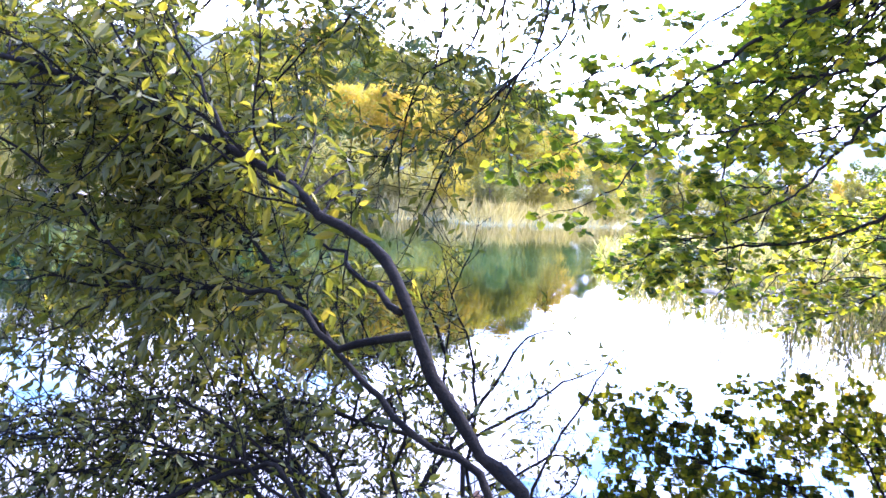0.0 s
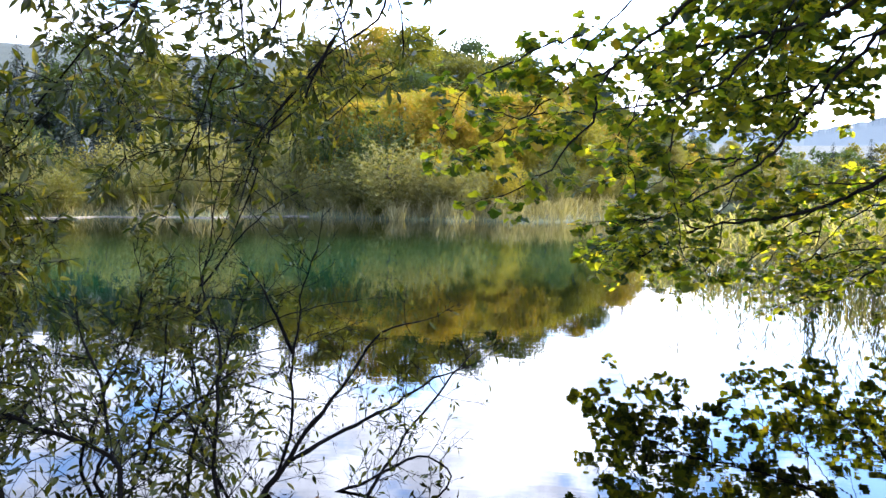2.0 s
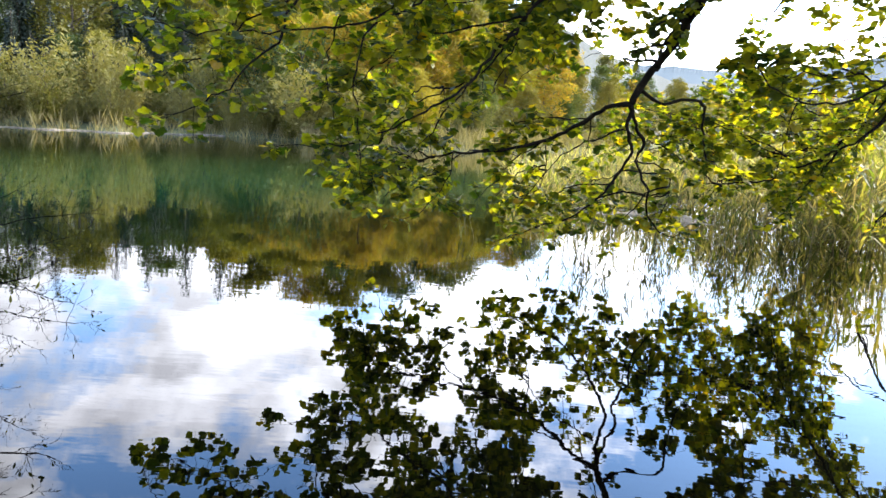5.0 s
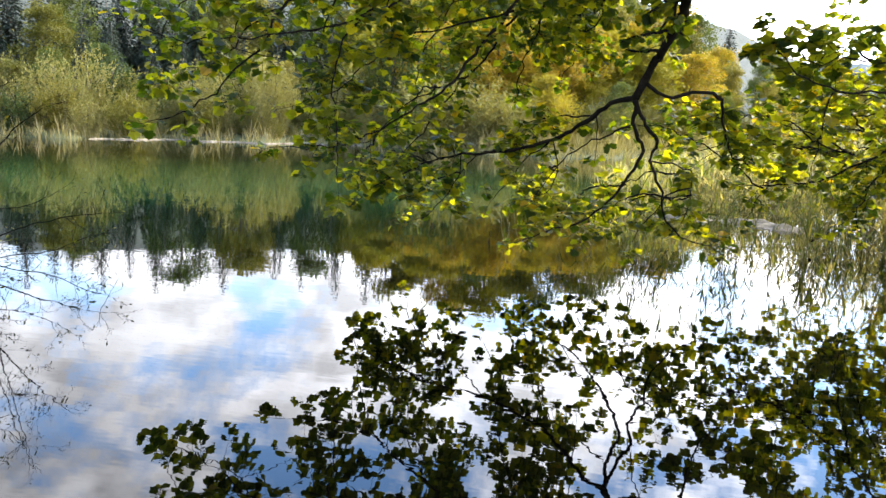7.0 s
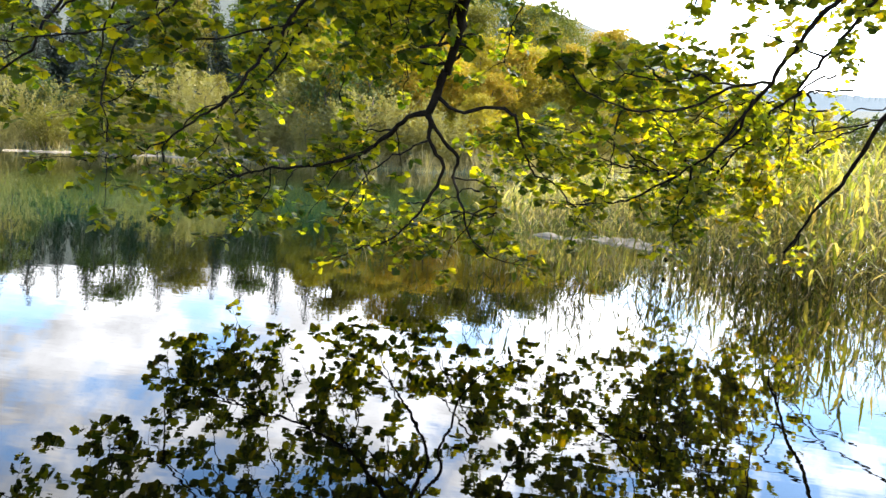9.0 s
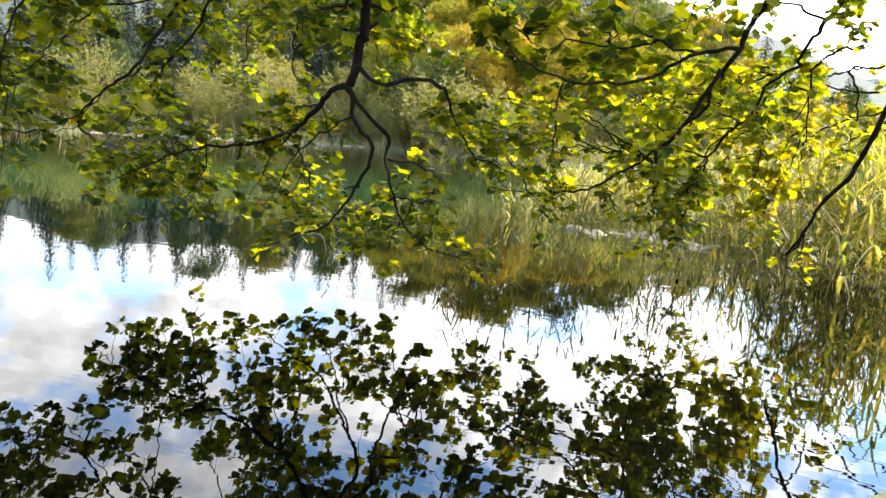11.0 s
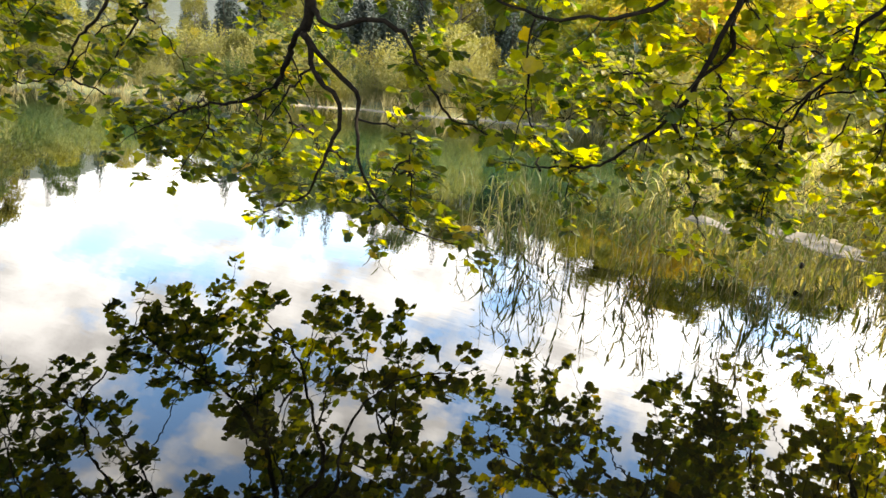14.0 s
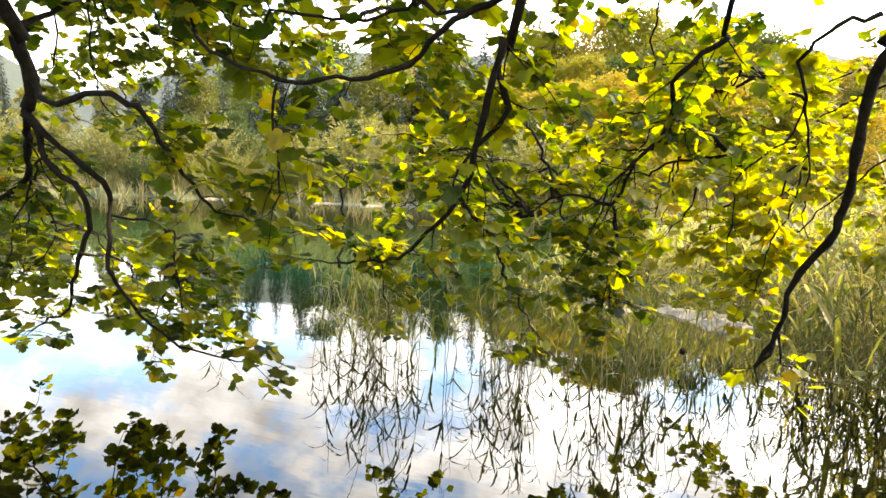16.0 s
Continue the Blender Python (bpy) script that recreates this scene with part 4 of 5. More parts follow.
# crown over the water, mostly above the view and mirrored in it
rng = np.random.default_rng(77)
for k in range(3):
    end = np.array((rng.uniform(2.4, 4.2), rng.uniform(6.0, 7.2), rng.uniform(2.1, 2.6)))
    root = bough_root(end)
    mid = (root * 0.5 + end * 0.5) + (0, 0, rng.uniform(0.1, 0.3))
    maple.limb([root, mid, end, end + (rng.uniform(-0.5, 0.1), rng.uniform(0.1, 0.4), -0.1)], 0.02, 0.004, (0.3, 1.0), 13, 0.4, size=1.05, droop=0.3)
for k in range(25):
    end = np.array((rng.uniform(3.0, 5.7), rng.uniform(4.8, 7.4), rng.uniform(3.4, 4.3)))
    root = bough_root(end)
    mid = (root * 0.45 + end * 0.55) + (0, 0, rng.uniform(0.1, 0.4))
    maple.limb([root, mid, end, end + (rng.uniform(-0.5, 0.2), rng.uniform(0.1, 0.5), -0.3)], 0.02, 0.005, (0.2, 1.0), 19, 0.42, leaves=1.0, size=1.1, high=True)
for k in range(9):
    end = np.array((rng.uniform(3.0, 4.6), rng.uniform(6.4, 8.2), 3.0) if k % 3 else (rng.uniform(4.0, 6.2), rng.uniform(7.0, 8.2), 3.0))
    end[2] = rng.uniform(3.3, 3.9)
    # first four: added out of view to shade the big-leaved limb
    if k < 4:
        end = np.array((rng.uniform(6.2, 7.0), rng.uniform(6.8, 7.5), rng.uniform(2.9, 3.3)))
    root = bough_root(end)
    mid = (root * 0.45 + end * 0.55) + (0, 0, rng.uniform(0.1, 0.4))
    maple.limb([root, mid, end, end + (rng.uniform(-0.4, 0.3), rng.uniform(0.1, 0.5), -0.2)], 0.02, 0.005, (0.35, 1.0), 20, 0.4, size=1.1, high=True)
for k in range(13):
    end = np.array((rng.uniform(3.0, 4.5), rng.uniform(7.3, 8.7), rng.uniform(2.0, 2.7)) if k < 12 else (rng.uniform(5.2, 7.0), rng.uniform(8.6, 10.2), rng.uniform(1.9, 2.6)))
    root = bough_root(end)
    mid = (root * 0.4 + end * 0.6) + (0, 0, rng.uniform(0.1, 0.35))
    tip = end + (rng.uniform(-0.3, 0.3), rng.uniform(0.1, 0.4), -0.15)
    if k % 3 != 1:
        maple.limb([root, mid, end, tip], 0.016, 0.004, (0.45, 1.0), 12, 0.36)
for k in range(10):
    end = np.array((rng.uniform(1.6, 3.4), rng.uniform(6.2, 8.2), rng.uniform(1.7, 2.7)))
    root = bough_root(end)
    mid = (root * 0.4 + end * 0.6) + (0, 0, rng.uniform(0.1, 0.35))
    tip = end + (rng.uniform(-0.4, 0.2), rng.uniform(0.1, 0.4), -0.15)
    if k % 2:
        maple.limb([root, mid, end, tip], 0.016, 0.004, (0.5, 1.0), 12, 0.34)
for k in range(9):
    end = np.array((rng.uniform(0.6, 2.6), rng.uniform(4.7, 5.9), rng.uniform(1.75, 2.7)))
    root = bough_root(end)
    mid = (root * 0.4 + end * 0.6) + (0, 0, rng.uniform(0.2, 0.4))
    tip = end + (rng.uniform(-0.4, 0.1), rng.uniform(0.1, 0.4), -0.15)
    if k % 3 == 0:
        maple.limb([root, mid, end, tip], 0.016, 0.004, (0.55, 1.0), 11, 0.32, size=1.1)
# low side branches spreading over the water
for k in range(26):
    if k < 12:
        end = np.array((rng.uniform(1.7, 3.5), rng.uniform(6.4, 7.5), rng.uniform(0.4, 1.25)))
    elif k < 17:
        end = np.array((rng.uniform(3.2, 4.4), rng.uniform(6.7, 7.5), rng.uniform(0.35, 0.95)))
    elif k < 23:
        end = np.array((rng.uniform(4.0, 5.0), rng.uniform(7.8, 8.8), rng.uniform(1.0, 1.7)))
    else:
        end = np.array((rng.uniform(5.4, 6.2), rng.uniform(8.6, 9.7), rng.uniform(1.1, 1.8)))
    wood = np.concatenate(maple.lines[4:31])
    root = wood[np.linalg.norm(wood - (end + (0.6, -0.5, 0.4)), axis=1).argmin()]
    maple.limb([root, (root + end) / 2 + (0, 0, 0.12), end], 0.008, 0.003, (0.4, 1.0), 11, 0.25)
for k in range(6):
    end = np.array((rng.uniform(5.0, 6.6), rng.uniform(6.9, 7.9), rng.uniform(0.45, 1.35)))
    wood = np.concatenate(maple.lines[12:22])
    root = wood[np.linalg.norm(wood - (end + (0.1, -0.3, 0.5)), axis=1).argmin()]
    maple.limb([root, (root + end) / 2 + (0, 0, 0.1), end], 0.007, 0.0025, (0.3, 1.0), 20, 0.26, size=0.85, away=(0, 0.3, 0))
for k in range(4):
    end = np.array((rng.uniform(5.2, 6.7), rng.uniform(7.1, 8.4), rng.uniform(1.45, 2.2)))
    wood = np.concatenate(maple.lines[12:22])
    root = wood[np.linalg.norm(wood - (end + (0.2, -0.5, 0.4)), axis=1).argmin()]
    maple.limb([root, (root + end) / 2 + (0, 0, 0.15), end], 0.009, 0.003, (0.35, 1.0), 15, 0.3)
# unseen top of the crown, added to keep sun off the leaves below
for k in range(24):
    end = np.array((rng.uniform(2.2, 6.4), rng.uniform(5.0, 9.0), rng.uniform(4.4, 5.6)))
    root = bough_root(end, (0.5, -1.5, -0.5))
    mid = (root * 0.45 + end * 0.55) + (0, 0, rng.uniform(0.0, 0.3))
    maple.limb([root, mid, end, end + (rng.uniform(-0.4, 0.2), rng.uniform(0.1, 0.5), -0.1)], 0.022, 0.006, (0.15, 1.0), 17, 0.5, leaves=0.9, size=1.35, high=True)
# further unseen limbs on the sun side, placed only to shade the branches
for k in range(72):
    end = np.array((rng.uniform(3.4, 7.5), rng.uniform(6.8, 10.3), rng.uniform(4.9, 5.9)) if k < 48 else (rng.uniform(7.4, 9.2), rng.uniform(7.2, 8.9), rng.uniform(4.4, 5.4)))
    root = bough_root(end, (0.3, -1.5, -0.8))
    mid = (root * 0.45 + end * 0.55) + (0, 0, rng.uniform(0.0, 0.3))
    maple.limb([root, mid, end, end + (rng.uniform(-0.4, 0.4), rng.uniform(0.1, 0.5), -0.1)], 0.022, 0.006, (0.3, 1.0), 24, 0.5, leaves=0.9, size=1.95, high=True)
maple.finish((5.0, 7.2, 5.9, 7.4, 0.4, 2.2))

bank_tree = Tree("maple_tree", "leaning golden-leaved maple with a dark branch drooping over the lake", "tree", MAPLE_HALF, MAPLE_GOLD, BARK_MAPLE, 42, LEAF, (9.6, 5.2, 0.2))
bank_tree.flat = True
bank_tree.limb([(9.6, 5.2, -0.1), (9.55, 5.3, 1.2), (9.3, 5.6, 2.3), (8.7, 6.0, 2.8)], 0.10, 0.05, twigs=0, name="trunk", sides=10)
bank_tree.limb([(8.7, 6.0, 2.75), (8.2, 6.1, 2.5), (7.31, 6.72, 1.75), (7.27, 6.75, 1.7), (7.22, 6.83, 1.61), (7.2, 6.92, 1.49), (7.19, 7.13, 1.31), (7.14, 7.25, 1.13), (7.04, 7.35, 0.97), (7.0, 7.48, 0.79), (6.95, 7.55, 0.65), (6.92, 7.59, 0.57)], 0.032, 0.010, (0.2, 0.5), 4, 0.3, away=(0.1, 0.9, 0.2), wobble=0.01, sides=9, knots=0.13)
bank_tree.limb([(6.96, 7.54, 0.68), (6.92, 7.59, 0.56), (6.93, 7.64, 0.46), (7.02, 7.75, 0.42)], 0.008, 0.002, (0.2, 1), 10, 0.12, leaves=0.7)
bank_tree.limb([(6.99, 7.5, 0.77), (7.05, 7.67, 0.62), (7.13, 7.82, 0.51), (7.26, 7.95, 0.48)], 0.007, 0.002, (0.2, 1), 10, 0.14, leaves=0.4)
bank_tree.limb([(7.27, 7.96, 2.09), (7.07, 7.95, 2.0), (6.97, 7.99, 1.87), (7.03, 8.22, 1.56), (7.0, 8.29, 1.21)], 0.012, 0.004, (0.2, 1), 13, 0.28, away=(-0.1, 0.8, 0.1))
bank_tree.limb([(7.01, 8.21, 1.51), (6.93, 8.25, 1.26), (6.84, 8.29, 1.02), (6.8, 8.35, 0.75)], 0.006, 0.003, (0, 1), 20, 0.28, away=(-0.1, 0.8, 0.1))
bank_tree.limb([(7.0, 8.1, 1.68), (6.87, 8.12, 1.53), (6.7, 8.13, 1.36), (6.68, 8.2, 1.07)], 0.006, 0.003, (0, 1), 18, 0.28, away=(-0.1, 0.8, 0.1))
rng = np.random.default_rng(79)
for k in range(6):
    a = np.array((rng.uniform(7.6, 8.8), rng.uniform(9.0, 10.4), rng.uniform(1.5, 2.1)))
    end = np.array((rng.uniform(6.3, 8.0), rng.uniform(9.8, 11.4), rng.uniform(0.5, 1.4)))
    bank_tree.limb([a, (a + end) / 2 + (0, 0, 0.25), end], 0.012, 0.003, (0.3, 1.0), 12, 0.34)
for k in range(4):
    a = np.array((rng.uniform(8.2, 9.0), rng.uniform(6.6, 7.4), rng.uniform(2.6, 3.0)))
    end = np.array((rng.uniform(6.8, 8.8), rng.uniform(9.2, 10.6), rng.uniform(2.7, 3.3)))
    bank_tree.limb([a, (a + end) / 2 + (0, 0, 0.25), end], 0.014, 0.004, (0.5, 1.0), 8, 0.36)
for k in range(10):
    end = np.array((rng.uniform(5.6, 6.9), rng.uniform(8.2, 9.8), rng.uniform(0.9, 1.9)))
    wood = np.concatenate(bank_tree.lines[4:])
    root = wood[np.linalg.norm(wood - (end + (0.4, -0.3, 0.4)), axis=1).argmin()]
    bank_tree.limb([root, (root + end) / 2 + (0, 0, 0.15), end], 0.009, 0.003, (0.3, 1.0), 13, 0.3)
bank_tree.finish((6.4, 7.8, 6.8, 9.0, 0.3, 2.4))

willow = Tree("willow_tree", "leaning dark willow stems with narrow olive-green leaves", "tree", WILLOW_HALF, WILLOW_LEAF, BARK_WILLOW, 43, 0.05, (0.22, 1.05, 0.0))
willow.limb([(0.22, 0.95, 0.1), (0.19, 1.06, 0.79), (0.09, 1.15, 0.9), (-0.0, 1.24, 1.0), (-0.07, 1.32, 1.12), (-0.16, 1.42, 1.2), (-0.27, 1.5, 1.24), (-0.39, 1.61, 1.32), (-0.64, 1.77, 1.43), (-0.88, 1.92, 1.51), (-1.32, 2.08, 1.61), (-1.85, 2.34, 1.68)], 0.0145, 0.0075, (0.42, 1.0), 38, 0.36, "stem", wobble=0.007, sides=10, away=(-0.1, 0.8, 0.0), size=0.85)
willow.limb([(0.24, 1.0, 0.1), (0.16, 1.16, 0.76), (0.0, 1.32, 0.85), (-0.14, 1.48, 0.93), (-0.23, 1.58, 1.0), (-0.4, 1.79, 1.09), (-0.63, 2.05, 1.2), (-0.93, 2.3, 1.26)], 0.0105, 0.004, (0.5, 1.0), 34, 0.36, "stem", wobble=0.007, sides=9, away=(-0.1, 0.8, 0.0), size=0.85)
willow.limb([(-0.96, 1.48, 0.5), (-0.65, 1.43, 0.52), (-0.41, 1.37, 0.54), (-0.19, 1.35, 0.58), (0.0, 1.3, 0.64), (0.1, 1.28, 0.68)], 0.009, 0.006, (0, 1), 8, 0.2, leaves=0.6, size=0.7)
willow.limb([(-0.6, 1.62, 0.71), (-0.41, 1.54, 0.68), (-0.22, 1.45, 0.65), (-0.01, 1.32, 0.63)], 0.007, 0.005, (0, 1), 8, 0.2, leaves=0.6, size=0.7)
willow.limb([(-0.06, 1.29, 1.06), (-0.17, 1.4, 1.03), (-0.26, 1.48, 1.05), (-0.47, 1.68, 1.02), (-0.89, 1.93, 0.98), (-1.25, 2.08, 0.95)], 0.009, 0.003, (0.3, 1.0), 32, 0.33, away=(-0.1, 0.7, 0.0), size=0.85)
willow.limb([(-0.08, 1.31, 1.1), (-0.14, 1.44, 1.12), (-0.24, 1.64, 1.16), (-0.37, 1.9, 1.19)], 0.008, 0.003, (0.2, 1), 15, 0.35)
willow.limb([(-0.49, 1.68, 1.36), (-0.62, 1.82, 1.53), (-0.8, 1.99, 1.74)], 0.006, 0.003, (0, 1), 14, 0.3)
willow.limb([(-0.74, 1.84, 1.46), (-0.9, 1.98, 1.61), (-1.05, 2.14, 1.8)], 0.006, 0.003, (0, 1), 14, 0.3)
rng = np.random.default_rng(78)
for k in range(16):
    a = np.array((rng.uniform(-1.1, -0.25), rng.uniform(1.8, 2.3), rng.uniform(0.9, 1.4)))
    end = np.array((rng.uniform(-2.3, -0.35), rng.uniform(2.0, 3.4), rng.uniform(0.35, 1.9)))
    willow.limb([a, (a + end) / 2 + (0, 0, 0.1), end], 0.006, 0.002, (0.1, 1.0), 24, 0.33)
for k in range(19):
    a = np.array((rng.uniform(-0.3, 0.05), rng.uniform(1.35, 1.7), rng.uniform(0.3, 0.7)))
    end = np.array((rng.uniform(-1.6, -0.45), rng.uniform(1.5, 2.4), rng.uniform(0.12, 0.72)))
    willow.limb([a, (a + end) / 2 + (0, 0, 0.08), end], 0.006, 0.002, (0.2, 1.0), 26, 0.27, leaves=0.8, size=0.6)
willow.finish((-0.5, 0.4, 1.4, 2.4, 0.5, 1.6))

overhang = Tree("willow_tree", "overhanging willow with thin bare hanging twigs and few leaves", "tree", WILLOW_HALF, WILLOW_LEAF, BARK_WILLOW, 44, 0.06, (-0.9, 0.4, 0.1))
overhang.limb([(-1.0, 0.2, 0.0), (-1.0, 0.3, 1.5), (-0.9, 0.6, 3.6)], 0.08, 0.05, twigs=0, name="trunk", sides=10)
overhang.limb([(-0.9, 0.6, 3.5), (0.1, 2.2, 3.2), (0.42, 2.95, 2.6), (0.39, 3.08, 2.16), (0.33, 3.06, 1.91), (0.18, 3.09, 1.72), (0.05, 3.13, 1.59), (-0.01, 3.11, 1.37), (-0.14, 3.09, 1.11)], 0.012, 0.003, (0.35, 1.0), 14, 0.35, leaves=0.3, wobble=0.007, droop=0.2)
overhang.limb([(0.33, 3.06, 1.91), (0.14, 3.03, 1.59), (0.0, 3.02, 1.48), (-0.07, 3.01, 1.26)], 0.006, 0.0028, (0, 1), 12, 0.3, leaves=0.3, wobble=0.007, droop=0.2)
overhang.limb([(-0.1, 2.0, 3.4), (0.23, 3.53, 2.01), (0.1, 3.5, 1.8), (-0.07, 3.47, 1.63), (-0.23, 3.44, 1.47)], 0.010, 0.0028, (0.4, 1), 14, 0.3, leaves=0.5, wobble=0.007, droop=0.2)
overhang.limb([(-0.1, 2.0, 3.4), (-0.08, 3.1, 1.89), (-0.17, 3.06, 1.66), (-0.2, 3.04, 1.5), (-0.2, 3.02, 1.28)], 0.010, 0.0028, (0.4, 1), 14, 0.3, leaves=0.4, wobble=0.007, droop=0.2)
overhang.limb([(0.42, 2.6, 2.9), (0.48, 3.21, 2.12), (0.25, 3.14, 1.84), (0.04, 3.08, 1.58), (-0.07, 3.04, 1.39)], 0.010, 0.0028, (0.25, 1), 20, 0.3, leaves=1.2, wobble=0.007, droop=0.2)
overhang.limb([(0.1, 2.3, 2.9), (0.08, 3.04, 2.07), (-0.14, 2.97, 1.78), (-0.22, 2.94, 1.55), (-0.27, 2.91, 1.39)], 0.010, 0.0028, (0.25, 1), 20, 0.3, leaves=1.2, wobble=0.007, droop=0.2)
overhang.limb([(-0.2, 2.2, 2.9), (-0.4, 2.86, 2.07), (-0.6, 2.8, 1.81), (-0.77, 2.75, 1.59), (-0.88, 2.71, 1.37)], 0.010, 0.0028, (0.25, 1), 26, 0.32, leaves=1.4, wobble=0.007, droop=0.2)
overhang.limb([(-0.4, 2.0, 2.9), (-0.88, 2.79, 2.08), (-1.1, 2.72, 1.81), (-1.3, 2.67, 1.59), (-1.42, 2.62, 1.31)], 0.010, 0.0028, (0.25, 1), 26, 0.32, leaves=1.4, wobble=0.007, droop=0.2)
overhang.limb([(0.1, 2.3, 2.9), (-0.36, 3.71, 2.33), (-0.72, 3.62, 2.05), (-0.92, 3.56, 1.71), (-0.86, 3.53, 1.37)], 0.010, 0.0028, (0.25, 1), 26, 0.32, leaves=1.4, wobble=0.007, droop=0.2)
overhang.limb([(0.2, 2.4, 3.2), (0.43, 3.95, 2.1), (0.22, 3.91, 1.83), (0.03, 3.88, 1.64)], 0.010, 0.0028, (0.4, 1), 14, 0.3, leaves=0.4, wobble=0.007, droop=0.2)
overhang.finish()

shrub = Tree("bare_shrub", "half-bare twiggy shrub standing in the shallow water", "shrub", WILLOW_HALF, WILLOW_LEAF, BARK_WILLOW, 45, 0.042, (0.3, 2.3, -0.2))
shrub.fork = 2
shrub.limb([(-0.05, 2.95, -0.3), (-0.1, 2.98, -0.19), (0.05, 3.08, 0.08), (0.19, 3.18, 0.28), (0.32, 3.27, 0.47), (0.45, 3.36, 0.65), (0.58, 3.44, 0.69)], 0.020, 0.0035, (0.25, 1.0), 28, 0.2, "stem", leaves=0.18, droop=0.1, wobble=0.009)
shrub.limb([(-0.05, 2.95, -0.3), (-0.05, 3.05, -0.09), (0.07, 3.17, 0.22), (0.04, 3.26, 0.55), (0.05, 3.35, 0.79), (0.13, 3.38, 1.02)], 0.011, 0.0035, (0.25, 1.0), 28, 0.2, "stem", leaves=0.18, droop=0.1, wobble=0.009)
shrub.limb([(0.08, 3.12, 0.12), (0.31, 3.3, 0.23), (0.56, 3.46, 0.36), (0.83, 3.62, 0.46)], 0.011, 0.0035, (0.25, 1.0), 28, 0.2, "stem", leaves=0.18, droop=0.1, wobble=0.009)
shrub.limb([(0.04, 3.26, 0.55), (-0.02, 3.28, 0.74), (-0.16, 3.35, 0.9)], 0.011, 0.0035, (0.25, 1.0), 28, 0.2, "stem", leaves=0.18, droop=0.1, wobble=0.009)
shrub.limb([(-0.08, 2.98, -0.16), (-0.14, 2.89, 0.16), (-0.29, 2.91, 0.41)], 0.011, 0.0035, (0.25, 1.0), 28, 0.2, "stem", leaves=0.35, droop=0.1, wobble=0.009)
shrub.limb([(0.03, 3.0, -0.11), (0.38, 3.16, 0.0), (0.65, 3.3, 0.08), (0.8, 3.42, -0.12)], 0.011, 0.0035, (0.25, 1.0), 28, 0.2, "stem", leaves=0.18, droop=0.1, wobble=0.009)
shrub.limb([(0.1, 2.9, -0.3), (0.39, 2.89, -0.07), (0.5, 3.05, 0.18), (0.73, 3.23, 0.46), (0.84, 3.37, 0.57)], 0.011, 0.0035, (0.25, 1.0), 28, 0.2, "stem", leaves=0.18, droop=0.1, wobble=0.009)
shrub.limb([(0.4, 2.25, -0.2), (0.14, 2.25, 0.33), (0.14, 2.28, 0.64), (0.11, 2.35, 0.81), (0.05, 2.4, 0.95)], 0.011, 0.0035, (0.25, 1.0), 26, 0.2, "stem", leaves=0.35, droop=0.1, wobble=0.009)
shrub.limb([(0.15, 2.1, -0.2), (-0.07, 2.02, 0.4), (-0.06, 2.04, 0.6), (-0.2, 2.15, 0.84)], 0.011, 0.0035, (0.25, 1.0), 26, 0.2, "stem", leaves=0.35, droop=0.1, wobble=0.009)
shrub.limb([(-0.55, 1.8, -0.2), (-0.48, 1.84, 0.46), (-0.58, 1.95, 0.63), (-0.64, 2.01, 0.74)], 0.011, 0.0035, (0.25, 1.0), 26, 0.2, "stem", leaves=0.35, droop=0.1, wobble=0.009)
shrub.limb([(-0.25, 1.85, -0.2), (-0.22, 1.84, 0.48), (-0.45, 1.96, 0.67), (-0.6, 2.07, 0.83)], 0.011, 0.0035, (0.25, 1.0), 26, 0.2, "stem", leaves=0.35, droop=0.1, wobble=0.009)
shrub.limb([(0.0, 1.9, -0.2), (0.11, 1.85, 0.54), (-0.19, 1.95, 0.65), (-0.54, 2.06, 0.67), (-0.91, 2.15, 0.58)], 0.011, 0.0035, (0.25, 1.0), 26, 0.2, "stem", leaves=0.35, droop=0.1, wobble=0.009)
shrub.limb([(0.05, 2.6, -0.3), (-0.36, 2.64, 0.01), (-0.3, 2.69, 0.39), (-0.28, 2.77, 0.67), (-0.3, 2.84, 0.83)], 0.011, 0.0035, (0.25, 1.0), 26, 0.2, "stem", leaves=1.1, droop=0.1, wobble=0.009)
shrub.limb([(0.1, 2.65, -0.3), (-0.15, 2.66, 0.03), (-0.14, 2.75, 0.34), (-0.09, 2.83, 0.59), (-0.06, 2.9, 0.75)], 0.011, 0.0035, (0.25, 1.0), 26, 0.2, "stem", leaves=1.1, droop=0.1, wobble=0.009)
shrub.limb([(-0.1, 2.6, -0.3), (-0.53, 2.64, 0.17), (-0.48, 2.68, 0.5), (-0.43, 2.76, 0.7), (-0.41, 2.84, 0.91)], 0.011, 0.0035, (0.25, 1.0), 26, 0.2, "stem", leaves=1.1, droop=0.1, wobble=0.009)
shrub.limb([(-0.3, 2.69, 0.39), (-0.14, 2.77, 0.51), (0.04, 2.84, 0.55)], 0.011, 0.0035, (0.25, 1.0), 26, 0.2, "stem", leaves=1.1, droop=0.1, wobble=0.009)
shrub.finish((-0.6, 1.2, 1.9, 3.2, 0.2, 1.3))

